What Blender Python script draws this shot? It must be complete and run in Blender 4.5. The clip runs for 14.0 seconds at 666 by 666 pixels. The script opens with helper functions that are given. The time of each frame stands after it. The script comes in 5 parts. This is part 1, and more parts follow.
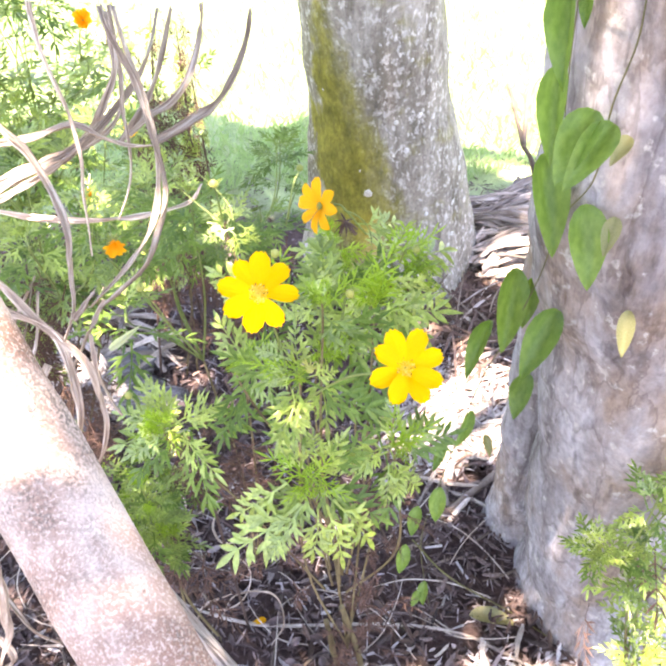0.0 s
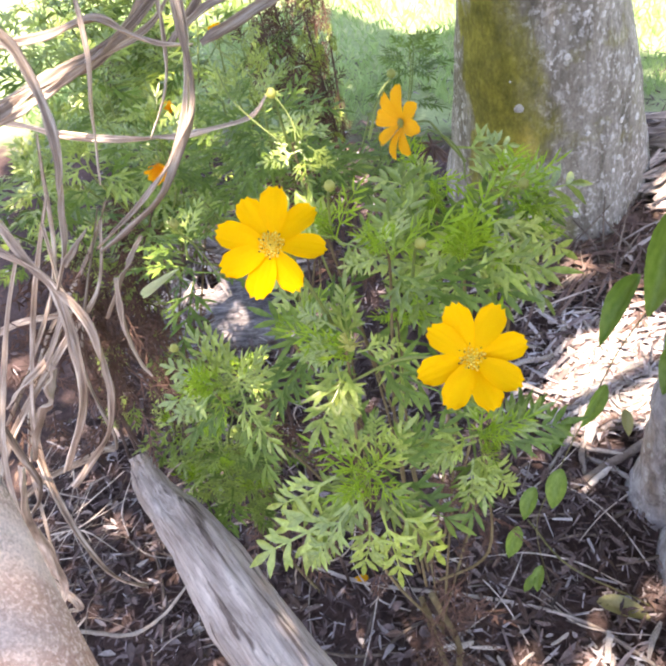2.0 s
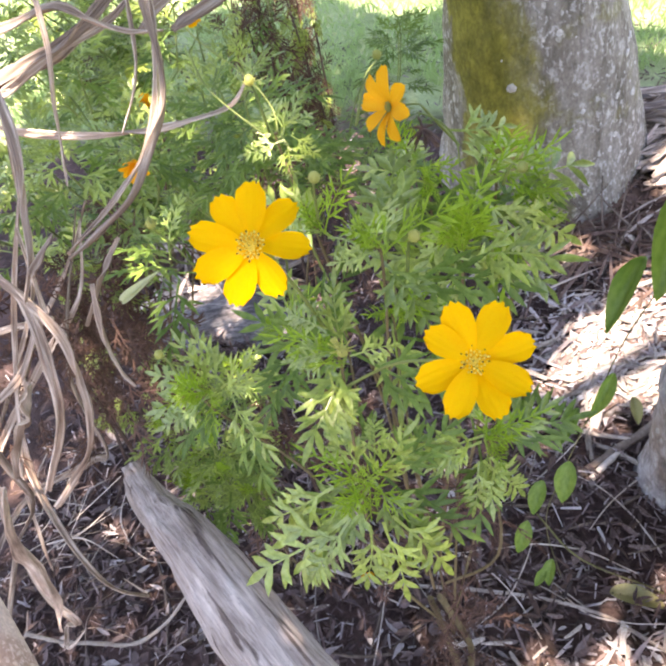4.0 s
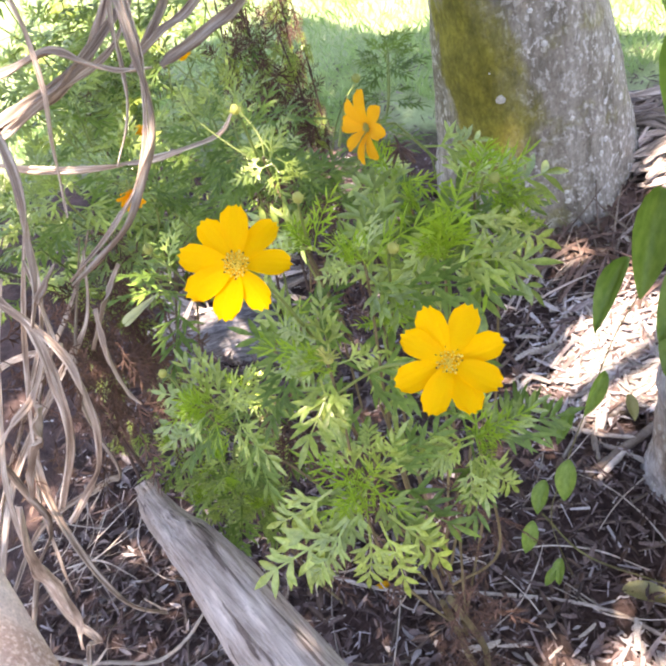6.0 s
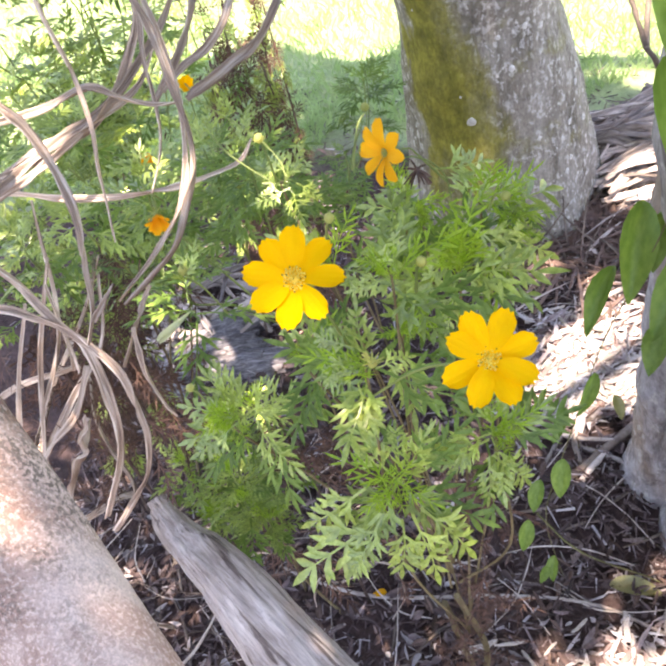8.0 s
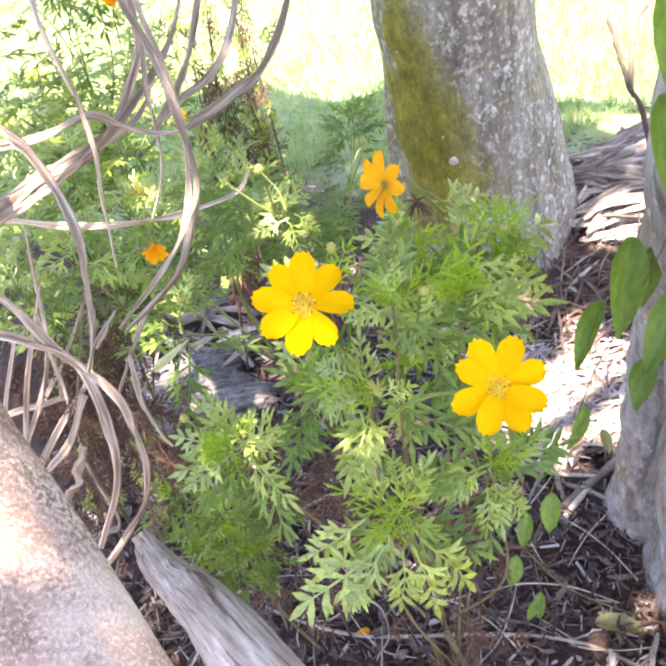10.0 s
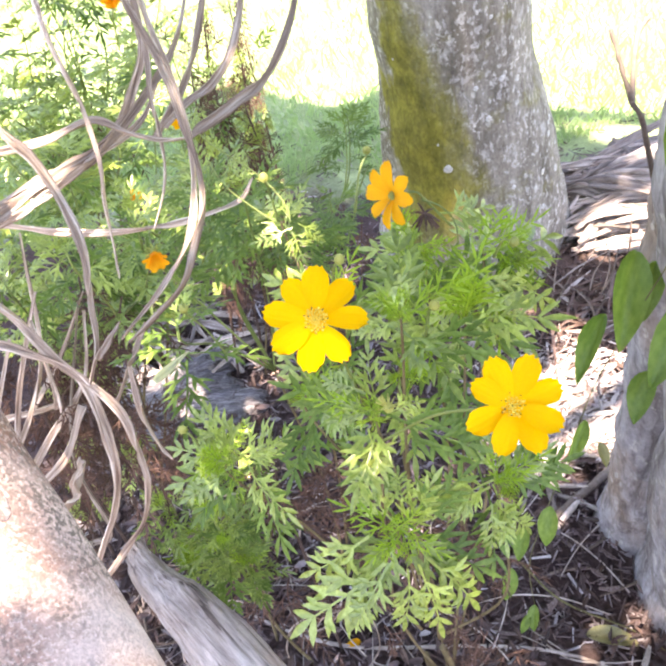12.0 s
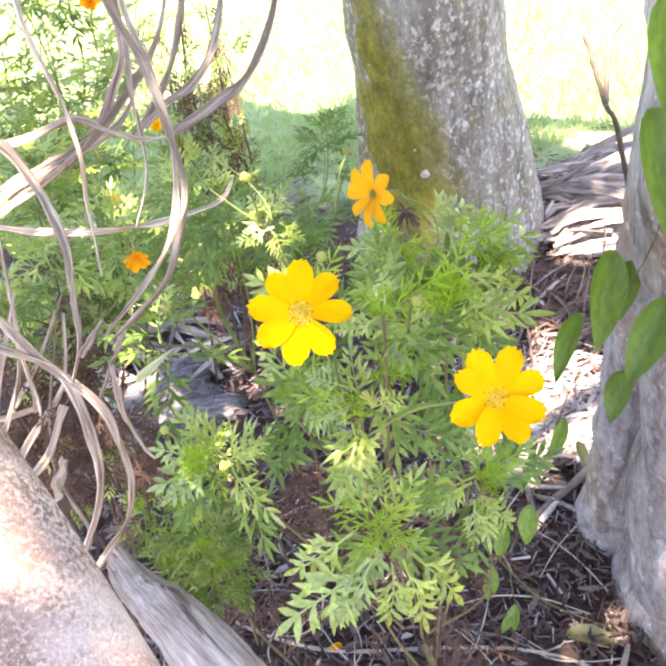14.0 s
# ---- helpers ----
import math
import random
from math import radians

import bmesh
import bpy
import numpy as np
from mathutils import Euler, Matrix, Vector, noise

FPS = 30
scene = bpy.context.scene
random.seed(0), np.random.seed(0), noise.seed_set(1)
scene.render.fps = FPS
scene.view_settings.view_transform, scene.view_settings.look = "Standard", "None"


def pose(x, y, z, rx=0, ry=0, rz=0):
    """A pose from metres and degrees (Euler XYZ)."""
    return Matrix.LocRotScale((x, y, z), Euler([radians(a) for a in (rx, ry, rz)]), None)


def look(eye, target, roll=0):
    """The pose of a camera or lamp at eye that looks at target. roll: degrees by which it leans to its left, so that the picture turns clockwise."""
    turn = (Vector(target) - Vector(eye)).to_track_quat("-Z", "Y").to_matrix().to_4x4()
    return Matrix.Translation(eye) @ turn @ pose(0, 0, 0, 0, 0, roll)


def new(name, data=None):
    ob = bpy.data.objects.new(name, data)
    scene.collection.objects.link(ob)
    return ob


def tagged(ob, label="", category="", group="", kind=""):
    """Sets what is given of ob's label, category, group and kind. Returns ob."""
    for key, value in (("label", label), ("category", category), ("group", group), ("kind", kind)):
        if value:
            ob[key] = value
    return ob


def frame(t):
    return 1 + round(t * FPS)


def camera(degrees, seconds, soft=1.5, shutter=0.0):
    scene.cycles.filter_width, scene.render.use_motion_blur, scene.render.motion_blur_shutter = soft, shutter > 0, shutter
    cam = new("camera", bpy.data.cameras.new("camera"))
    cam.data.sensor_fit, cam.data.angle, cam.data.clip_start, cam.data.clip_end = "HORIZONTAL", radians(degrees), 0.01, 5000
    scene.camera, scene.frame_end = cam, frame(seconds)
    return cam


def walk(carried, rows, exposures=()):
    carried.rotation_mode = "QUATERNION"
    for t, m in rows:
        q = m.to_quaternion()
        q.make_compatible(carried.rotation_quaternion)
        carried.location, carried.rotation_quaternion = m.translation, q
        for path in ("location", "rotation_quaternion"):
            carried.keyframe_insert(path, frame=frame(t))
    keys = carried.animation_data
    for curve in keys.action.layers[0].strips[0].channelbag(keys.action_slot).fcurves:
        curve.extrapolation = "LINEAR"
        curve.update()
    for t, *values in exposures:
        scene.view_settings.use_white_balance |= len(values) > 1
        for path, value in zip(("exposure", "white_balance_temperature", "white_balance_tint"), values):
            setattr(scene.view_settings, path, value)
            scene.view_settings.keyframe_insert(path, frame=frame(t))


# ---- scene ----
# ---------------------------------------------------------------- camera and walk
cam = camera(46.27, 14.0, 2.7)
PATH = [
    (0.0, pose(0.0088, -0.5126, 1.4046, 47.28, 2.40, -1.18)),
    (0.5, pose(0.0266, -0.4941, 1.3913, 44.68, 3.44, 1.09)),
    (1.0, pose(0.0549, -0.4477, 1.3609, 43.19, 5.46, 2.49)),
    (1.5, pose(0.0830, -0.4035, 1.3392, 43.96, 9.25, 8.20)),
    (2.0, pose(0.0738, -0.3719, 1.3084, 42.48, 8.80, 9.39)),
    (2.5, pose(0.0702, -0.3475, 1.2927, 41.48, 8.73, 9.71)),
    (4.8, pose(0.0726, -0.3385, 1.2865, 41.31, 11.19, 6.52)),
    (5.0, pose(0.0780, -0.3376, 1.2900, 41.39, 11.36, 6.39)),
    (5.5, pose(0.0954, -0.3488, 1.2967, 41.95, 12.24, 6.12)),
    (6.0, pose(0.0918, -0.3611, 1.3019, 42.30, 12.78, 6.13)),
    (6.5, pose(0.0930, -0.3852, 1.3134, 43.87, 13.01, 5.81)),
    (7.0, pose(0.0733, -0.3992, 1.3193, 43.30, 11.64, 4.16)),
    (7.5, pose(0.0498, -0.3974, 1.3284, 43.14, 10.98, 2.57)),
    (8.0, pose(0.0502, -0.4013, 1.3399, 43.12, 11.91, 2.73)),
    (10.5, pose(0.0248, -0.4064, 1.3386, 45.98, 9.67, 1.40)),
    (11.0, pose(0.0222, -0.3980, 1.3398, 45.73, 9.13, 1.31)),
    (11.5, pose(0.0142, -0.3925, 1.3368, 45.60, 8.52, 1.23)),
    (12.0, pose(0.0121, -0.3944, 1.3390, 45.94, 8.91, 1.34)),
    (12.5, pose(0.0150, -0.3970, 1.3382, 45.82, 9.05, 0.82)),
    (13.0, pose(0.0142, -0.4006, 1.3380, 45.93, 8.80, 0.40)),
    (13.5, pose(0.0092, -0.4021, 1.3357, 45.85, 8.36, 0.07)),
    (14.0, pose(0.0072, -0.4025, 1.3356, 46.33, 8.03, -0.19)),
]

walk(cam, PATH, [(0.0, 2.78, 7560, 24), (0.5, 2.57, 7560, 24), (1.0, 2.32, 7560, 24), (1.5, 2.22, 7560, 24), (2.5, 2.02, 7560, 24), (5.0, 2.02, 7560, 24), (6.0, 2.07, 7560, 24), (7.0, 2.07, 7560, 24), (8.0, 2.12, 7560, 24), (10.5, 2.42, 7560, 24), (12.0, 2.47, 7560, 24), (14.0, 2.52, 7560, 24)])

# ---------------------------------------------------------------- world and sun
SUN = Vector((-0.08, -0.25, 0.96)).normalized()      # towards the sun
world = bpy.data.worlds.new("sky")
scene.world = world
world.use_nodes = True
wn = world.node_tree
sky = wn.nodes.new("ShaderNodeTexSky")
sky.sky_type, sky.sun_disc = "NISHITA", False
sky.sun_elevation, sky.sun_rotation = math.asin(SUN.z), math.atan2(SUN.x, SUN.y)
wn.links.new(sky.outputs[0], wn.nodes["Background"].inputs[0])
wn.nodes["Background"].inputs[1].default_value = 0.15
sun = new("sun", bpy.data.lights.new("sun", "SUN"))
sun.data.energy, sun.data.angle, sun.data.color = 5.0, radians(0.53), (1.0, 0.95, 0.86)
sun.matrix_world = look(SUN * 20, (0, 0, 0))


# ---------------------------------------------------------------- materials
def nodes_of(name):
    m = bpy.data.materials.new(name)
    m.use_nodes = True
    t = m.node_tree
    return m, t, t.nodes["Principled BSDF"]


def noise_tex(t, scale, detail=6.0, stretch=(1, 1, 1), rough=0.6, coord="Object"):
    c = t.nodes.new("ShaderNodeTexCoord")
    mp = t.nodes.new("ShaderNodeMapping")
    mp.inputs["Scale"].default_value = stretch
    n = t.nodes.new("ShaderNodeTexNoise")
    n.inputs["Scale"].default_value, n.inputs["Detail"].default_value, n.inputs["Roughness"].default_value = scale, detail, rough
    t.links.new(c.outputs[coord], mp.inputs[0])
    t.links.new(mp.outputs[0], n.inputs["Vector"])
    return n


def ramp(t, source, stops):
    r = t.nodes.new("ShaderNodeValToRGB")
    e = r.color_ramp.elements
    while len(e) < len(stops):
        e.new(0.5)
    for k, (at, col) in zip(e, stops):
        k.position, k.color = at, (*col, 1)
    t.links.new(source, r.inputs[0])
    return r


def mix(t, kind, fac, a, b):
    m = t.nodes.new("ShaderNodeMix")
    m.data_type, m.blend_type = "RGBA", kind
    for socket, value in ((m.inputs[0], fac), (m.inputs[6], a), (m.inputs[7], b)):
        if isinstance(value, (int, float)):
            socket.default_value = value
        elif isinstance(value, tuple):
            socket.default_value = (*value, 1)
        else:
            t.links.new(value, socket)
    return m.outputs[2]


def add_bump(t, b, source, strength, distance):
    n = t.nodes.new("ShaderNodeBump")
    n.inputs["Strength"].default_value, n.inputs["Distance"].default_value = strength, distance
    t.links.new(source, n.inputs["Height"])
    t.links.new(n.outputs[0], b.inputs["Normal"])
    return n


def rough_surface(name, stops, scale, fine, stretch=(1, 1, 1), rough=0.85, bump=0.4, distance=0.004, per=None, spread=0.35, coord="Object"):
    """Two scales of noise over a colour ramp, with relief; per: vary by 'Island' or by 'Object'."""
    m, t, b = nodes_of(name)
    big, small = noise_tex(t, scale, 5, stretch, coord=coord), noise_tex(t, fine, 8, stretch, 0.7, coord)
    col = ramp(t, big.outputs[0], stops).outputs[0]
    grain = ramp(t, small.outputs[0], [(0.3, (0.55, 0.55, 0.55)), (0.7, (1.25, 1.25, 1.25))]).outputs[0]
    col = mix(t, "MULTIPLY", 0.8, col, grain)
    if per:
        src = t.nodes.new("ShaderNodeNewGeometry" if per == "Island" else "ShaderNodeObjectInfo")
        out = src.outputs["Random Per Island" if per == "Island" else "Random"]
        vary = ramp(t, out, [(0.0, (1 - spread,) * 3), (1.0, (1 + spread,) * 3)]).outputs[0]
        col = mix(t, "MULTIPLY", 1.0, col, vary)
    t.links.new(col, b.inputs["Base Color"])
    b.inputs["Roughness"].default_value = rough
    b.inputs["Specular IOR Level"].default_value = 0.3
    add_bump(t, b, small.outputs[0], bump, distance)
    return m


def leaf_surface(name, dark, light, through_light=0.45, rough=0.5, scale=18.0, spread=0.3, gloss=0.45, lobes=0.0, thin=(1.05, 1.12, 0.8)):
    """A thin leaf or petal: a glossy face, and light that passes through it."""
    m, t, b = nodes_of(name)
    n = noise_tex(t, scale, 4)
    col = ramp(t, n.outputs[0], [(0.3, dark), (0.7, light)]).outputs[0]
    info = t.nodes.new("ShaderNodeObjectInfo")
    vary = ramp(t, info.outputs["Random"], [(0.0, (1 - spread, 1 - spread * 0.8, 1 - spread)), (1.0, (1 + spread, 1 + spread * 0.8, 1 + spread * 0.6))])
    col = mix(t, "MULTIPLY", 1.0, col, vary.outputs[0])
    if lobes:                                            # each segment of the leaf has its own shade
        geo = t.nodes.new("ShaderNodeNewGeometry")
        own = ramp(t, geo.outputs["Random Per Island"], [(0.0, (1 - lobes,) * 3), (1.0, (1 + lobes, 1 + lobes * 0.8, 1 + lobes))])
        col = mix(t, "MULTIPLY", 1.0, col, own.outputs[0])
    t.links.new(col, b.inputs["Base Color"])
    b.inputs["Roughness"].default_value = rough
    b.inputs["Specular IOR Level"].default_value = gloss
    tr = t.nodes.new("ShaderNodeBsdfTranslucent")
    warm = mix(t, "MULTIPLY", 1.0, col, thin)
    t.links.new(warm, tr.inputs[0])
    mx = t.nodes.new("ShaderNodeMixShader")
    mx.inputs[0].default_value = through_light
    t.links.new(b.outputs[0], mx.inputs[1])
    t.links.new(tr.outputs[0], mx.inputs[2])
    t.links.new(mx.outputs[0], t.nodes["Material Output"].inputs[0])
    add_bump(t, b, n.outputs[0], 0.25, 0.002)
    return m


LEAF = leaf_surface("cosmos leaf", (0.190, 0.292, 0.028), (0.395, 0.505, 0.118), 0.18, 0.33, 18.0, 0.30, 1.0, 0.28)
YOUNG = leaf_surface("young cosmos leaf", (0.23, 0.40, 0.026), (0.36, 0.52, 0.055), 0.35, 0.45, 18.0, 0.2, 0.4, 0.15)
# Darker copy of the cosmos leaf; shade inside the foliage is put into it.
DEEP = leaf_surface("shade-darkened cosmos leaf", (0.10, 0.185, 0.028), (0.19, 0.295, 0.058), 0.25, 0.45, 18.0, 0.3, 0.45, 0.25)
STEM = leaf_surface("cosmos stem", (0.16, 0.22, 0.06), (0.26, 0.32, 0.10), 0.15)
WOODY = rough_surface("woody stem", [(0.3, (0.13, 0.10, 0.05)), (0.7, (0.28, 0.22, 0.11))], 25, 160, (1, 1, 0.3))
PETAL = leaf_surface("orange petal", (0.95, 0.48, 0.004), (0.97, 0.585, 0.006), 0.22, 0.6, 60, 0.07, 0.06, 0.0, (1.1, 1.0, 0.6))
PETAL_DEEP = leaf_surface("deep orange petal", (0.90, 0.38, 0.012), (0.94, 0.48, 0.025), 0.4, 0.55, 60, 0.08, 0.1)
POLLEN = rough_surface("yellow florets", [(0.3, (0.92, 0.58, 0.03)), (0.7, (0.97, 0.80, 0.16))], 300, 1500, bump=0.2, distance=0.0005)
ANTHER = rough_surface("dark anthers", [(0.3, (0.03, 0.015, 0.008)), (0.7, (0.08, 0.04, 0.02))], 300, 1500, bump=0.1, distance=0.0005)
BUD = leaf_surface("bud", (0.34, 0.38, 0.09), (0.50, 0.50, 0.16), 0.2)
VINE = leaf_surface("climbing leaf", (0.120, 0.218, 0.038), (0.225, 0.338, 0.076), 0.42, 0.4, 6, 0.25)
VINE_PALE = leaf_surface("yellowing leaf", (0.27, 0.27, 0.11), (0.40, 0.37, 0.20), 0.4, 0.5, 30, 0.2)
VINE_STEM = rough_surface("vine stem", [(0.3, (0.10, 0.10, 0.04)), (0.7, (0.22, 0.20, 0.09))], 30, 200)
STRAP = rough_surface("dried strap leaf", [(0.29, (0.085, 0.055, 0.042)), (0.41, (0.34, 0.245, 0.185)), (0.53, (0.49, 0.38, 0.295)), (0.66, (0.82, 0.72, 0.62))], 1.0, 3.0, (3.0, 14.0, 1), 0.6, 0.4, 0.002, "Object", 0.42, "UV")
DEAD = rough_surface("dead brown foliage", [(0.3, (0.082, 0.048, 0.037)), (0.7, (0.215, 0.150, 0.122))], 30, 200, per="Island")
WITHERED = rough_surface("withered red-brown foliage", [(0.3, (0.078, 0.042, 0.031)), (0.7, (0.205, 0.118, 0.086))], 30, 200, per="Island")
CANOPY = leaf_surface("tree leaves", (0.07, 0.13, 0.03), (0.11, 0.19, 0.05), 0.4)


def trunk_surface(name, base, moss=None, pink=None, spots=0.62, grain_scale=75.0, crack=0.0, speckle=0.6, spot=(0.62, 0.60, 0.56), lichen=None):
    """Pale bark with lengthwise streaks, lichen spots and, if asked for, moss and pinkish bare patches."""
    m, t, b = nodes_of(name)
    streak, fine = noise_tex(t, 9, 6, (2.2, 2.2, 0.45)), noise_tex(t, grain_scale, 8, (1, 1, 0.7), 0.7)
    patch, lich = noise_tex(t, 7, 6, (1.3, 1.3, 0.6)), noise_tex(t, grain_scale * 0.55, 4, (1, 1, 0.8))
    col = ramp(t, streak.outputs[0], base).outputs[0]
    if pink:
        col = mix(t, "MIX", ramp(t, patch.outputs[0], [(0.45, (0, 0, 0)), (0.62, (0.8, 0.8, 0.8))]).outputs[0], col, pink)
    col = mix(t, "MIX", ramp(t, lich.outputs[0], [(spots, (0, 0, 0)), (spots + 0.05, (speckle,) * 3)]).outputs[0], col, spot)
    if lichen:                                           # dark lichen, a fine speckle in loose patches
        where = ramp(t, noise_tex(t, 13, 4, (1, 1, 0.7)).outputs[0], [(0.46, (0, 0, 0)), (0.60, (0.9, 0.9, 0.9))]).outputs[0]
        grains = ramp(t, noise_tex(t, 420, 3).outputs[0], [(0.44, (1, 1, 1)), (0.54, (0, 0, 0))]).outputs[0]
        col = mix(t, "MIX", mix(t, "MULTIPLY", 1.0, where, grains), col, lichen)
    if crack:
        flake = noise_tex(t, 10, 5, (1.7, 1.7, 0.55), 0.55)
        edge = ramp(t, flake.outputs[0], [(0.455, (1, 1, 1)), (0.49, (0.3, 0.26, 0.24)), (0.50, (0.3, 0.26, 0.24)), (0.51, (1, 1, 1))])
        col = mix(t, "MULTIPLY", crack * 0.8, col, edge.outputs[0])
        split = noise_tex(t, 13, 7, (2.6, 2.6, 0.5), 0.65)
        col = mix(t, "MULTIPLY", crack, col, ramp(t, split.outputs[0], [(0.36, (0.25, 0.22, 0.21)), (0.46, (1, 1, 1))]).outputs[0])
    if moss:
        fleck = noise_tex(t, 85, 3, (1, 1, 0.7), 0.5)
        col = mix(t, "MIX", mix(t, "MULTIPLY", 1.0, ramp(t, fleck.outputs[0], [(0.57, (0, 0, 0)), (0.66, (0.85, 0.85, 0.85))]).outputs[0], ramp(t, noise_tex(t, 9, 3).outputs[0], [(0.42, (0.12, 0.12, 0.12)), (0.62, (1, 1, 1))]).outputs[0]), col, (0.72, 0.70, 0.64))
        crust = noise_tex(t, 24, 4, (1, 1, 0.6), 0.6)
        col = mix(t, "MIX", ramp(t, crust.outputs[0], [(0.62, (0, 0, 0)), (0.68, (0.55, 0.55, 0.55))]).outputs[0], col, (0.60, 0.575, 0.53))
        thin = noise_tex(t, 13, 6)
        col = mix(t, "MIX", ramp(t, thin.outputs[0], [(0.54, (0, 0, 0)), (0.66, (0.45, 0.45, 0.45))]).outputs[0], col, tuple(v * 0.95 for v in moss[0]))
        c = t.nodes.new("ShaderNodeTexCoord")
        sx = t.nodes.new("ShaderNodeSeparateXYZ")
        t.links.new(c.outputs["Object"], sx.inputs[0])

        def calc(kind, *values):
            n = t.nodes.new("ShaderNodeMath")
            n.operation = kind
            for socket, v in zip(n.inputs, values):
                if isinstance(v, (int, float)):
                    socket.default_value = v
                else:
                    t.links.new(v, socket)
            return n.outputs[0]

        # one side of the trunk: broadest a foot above the ground, narrower higher up, ending above the soil
        wide = calc("MULTIPLY", calc("ABSOLUTE", calc("SUBTRACT", sx.outputs[2], moss[2])), -0.32)
        across = calc("SUBTRACT", calc("ADD", wide, moss[1]), sx.outputs[0])
        low = calc("MULTIPLY", calc("SUBTRACT", sx.outputs[2], 0.15), 0.45)
        inside = calc("MINIMUM", across, low)
        wander = calc("MULTIPLY", calc("SUBTRACT", noise_tex(t, 14, 6, (1, 1, 0.6), 0.65).outputs[0], 0.5), 0.16)
        mask = ramp(t, calc("MULTIPLY_ADD", calc("ADD", inside, wander), 8.0, 0.5), [(0.34, (0, 0, 0)), (0.62, (0.72, 0.72, 0.72)), (1.0, (0.95, 0.95, 0.95))]).outputs[0]
        bare = calc("ADD", calc("MULTIPLY", calc("ADD", sx.outputs[0], 0.180), 9.0), calc("MULTIPLY", noise_tex(t, 16, 4, (1, 1, 0.5)).outputs[0], 1.0))
        mask = mix(t, "MULTIPLY", 1.0, mask, ramp(t, bare, [(0.50, (0.1, 0.1, 0.1)), (0.62, (1, 1, 1))]).outputs[0])
        mcol = ramp(t, noise_tex(t, 30, 6, (1, 1, 0.6), 0.7).outputs[0], [(0.32, tuple(v * 0.55 for v in moss[0])), (0.5, moss[0]), (0.72, tuple(v * 1.6 for v in moss[0]))]).outputs[0]
        col = mix(t, "MIX", mask, col, mcol)
    grain = ramp(t, fine.outputs[0], [(0.3, (0.6, 0.6, 0.6)), (0.65, (1.2, 1.2, 1.2))]).outputs[0]
    col = mix(t, "MULTIPLY", 0.85, col, grain)
    t.links.new(col, b.inputs["Base Color"])
    b.inputs["Roughness"].default_value = 0.9
    b.inputs["Specular IOR Level"].default_value = 0.2
    add_bump(t, b, fine.outputs[0], 0.6, 0.4 / grain_scale)
    return m


BARK_MOSSY = trunk_surface("mossy grey bark", [(0.30, (0.145, 0.13, 0.10)), (0.48, (0.275, 0.25, 0.205)), (0.70, (0.43, 0.40, 0.345))], ((0.235, 0.220, 0.036), 0.016, 0.33), None, 0.56, 125.0, 0.35)
LICHEN = rough_surface("pale lichen", [(0.3, (0.50, 0.49, 0.44)), (0.7, (0.74, 0.73, 0.68))], 120, 700, bump=0.4, distance=0.001)
BARK_PALE = trunk_surface("pale flaking bark", [(0.34, (0.225, 0.200, 0.198)), (0.47, (0.345, 0.325, 0.335)), (0.62, (0.49, 0.475, 0.495))], None, (0.33, 0.245, 0.185), 0.6, 90.0, 0.5)
BARK_LIMB = trunk_surface("pinkish limb bark", [(0.34, (0.25, 0.145, 0.108)), (0.50, (0.44, 0.325, 0.275)), (0.66, (0.67, 0.575, 0.52))], None, (0.34, 0.205, 0.155), 0.52, 900.0, 0.0, 0.55, (0.72, 0.59, 0.52), (0.15, 0.13, 0.11))
def split_wood(name):
    """Old bare wood: grey fibres, long dark cracks and worn pale ridges along the grain."""
    m, t, b = nodes_of(name)
    broad, fibre = noise_tex(t, 16, 4, (2.0, 0.5, 2.0)), noise_tex(t, 120, 6, (2.2, 0.10, 2.2), 0.65)
    crack = noise_tex(t, 46, 3, (2.4, 0.13, 2.4), 0.5)
    col = ramp(t, broad.outputs[0], [(0.3, (0.30, 0.245, 0.21)), (0.5, (0.475, 0.41, 0.37)), (0.7, (0.67, 0.61, 0.565))]).outputs[0]
    col = mix(t, "MULTIPLY", 0.85, col, ramp(t, fibre.outputs[0], [(0.32, (0.55, 0.53, 0.52)), (0.66, (1.2, 1.2, 1.2))]).outputs[0])
    gap = ramp(t, crack.outputs[0], [(0.33, (0.28, 0.25, 0.24)), (0.41, (1, 1, 1))]).outputs[0]
    col = mix(t, "MULTIPLY", 0.9, col, gap)
    speck = ramp(t, noise_tex(t, 210, 4).outputs[0], [(0.60, (1, 1, 1)), (0.70, (0.55, 0.52, 0.50))]).outputs[0]
    col = mix(t, "MULTIPLY", 0.6, col, speck)
    t.links.new(col, b.inputs["Base Color"])
    b.inputs["Roughness"].default_value = 0.85
    b.inputs["Specular IOR Level"].default_value = 0.25
    add_bump(t, b, mix(t, "MULTIPLY", 0.8, fibre.outputs[0], gap), 0.8, 0.006)
    return m


WEATHERED = split_wood("weathered grey wood")


def chip_surface(name, shades):
    """Wood chips, each of its own shade between dark rot and sun-bleached grey."""
    m, t, b = nodes_of(name)
    geo = t.nodes.new("ShaderNodeNewGeometry")
    own = ramp(t, geo.outputs["Random Per Island"], shades)
    fine = noise_tex(t, 130, 6, rough=0.7)
    grain = ramp(t, fine.outputs[0], [(0.3, (0.6, 0.6, 0.6)), (0.7, (1.25, 1.25, 1.25))]).outputs[0]
    t.links.new(mix(t, "MULTIPLY", 0.8, own.outputs[0], grain), b.inputs["Base Color"])
    b.inputs["Roughness"].default_value = 0.85
    add_bump(t, b, fine.outputs[0], 0.4, 0.002)
    return m


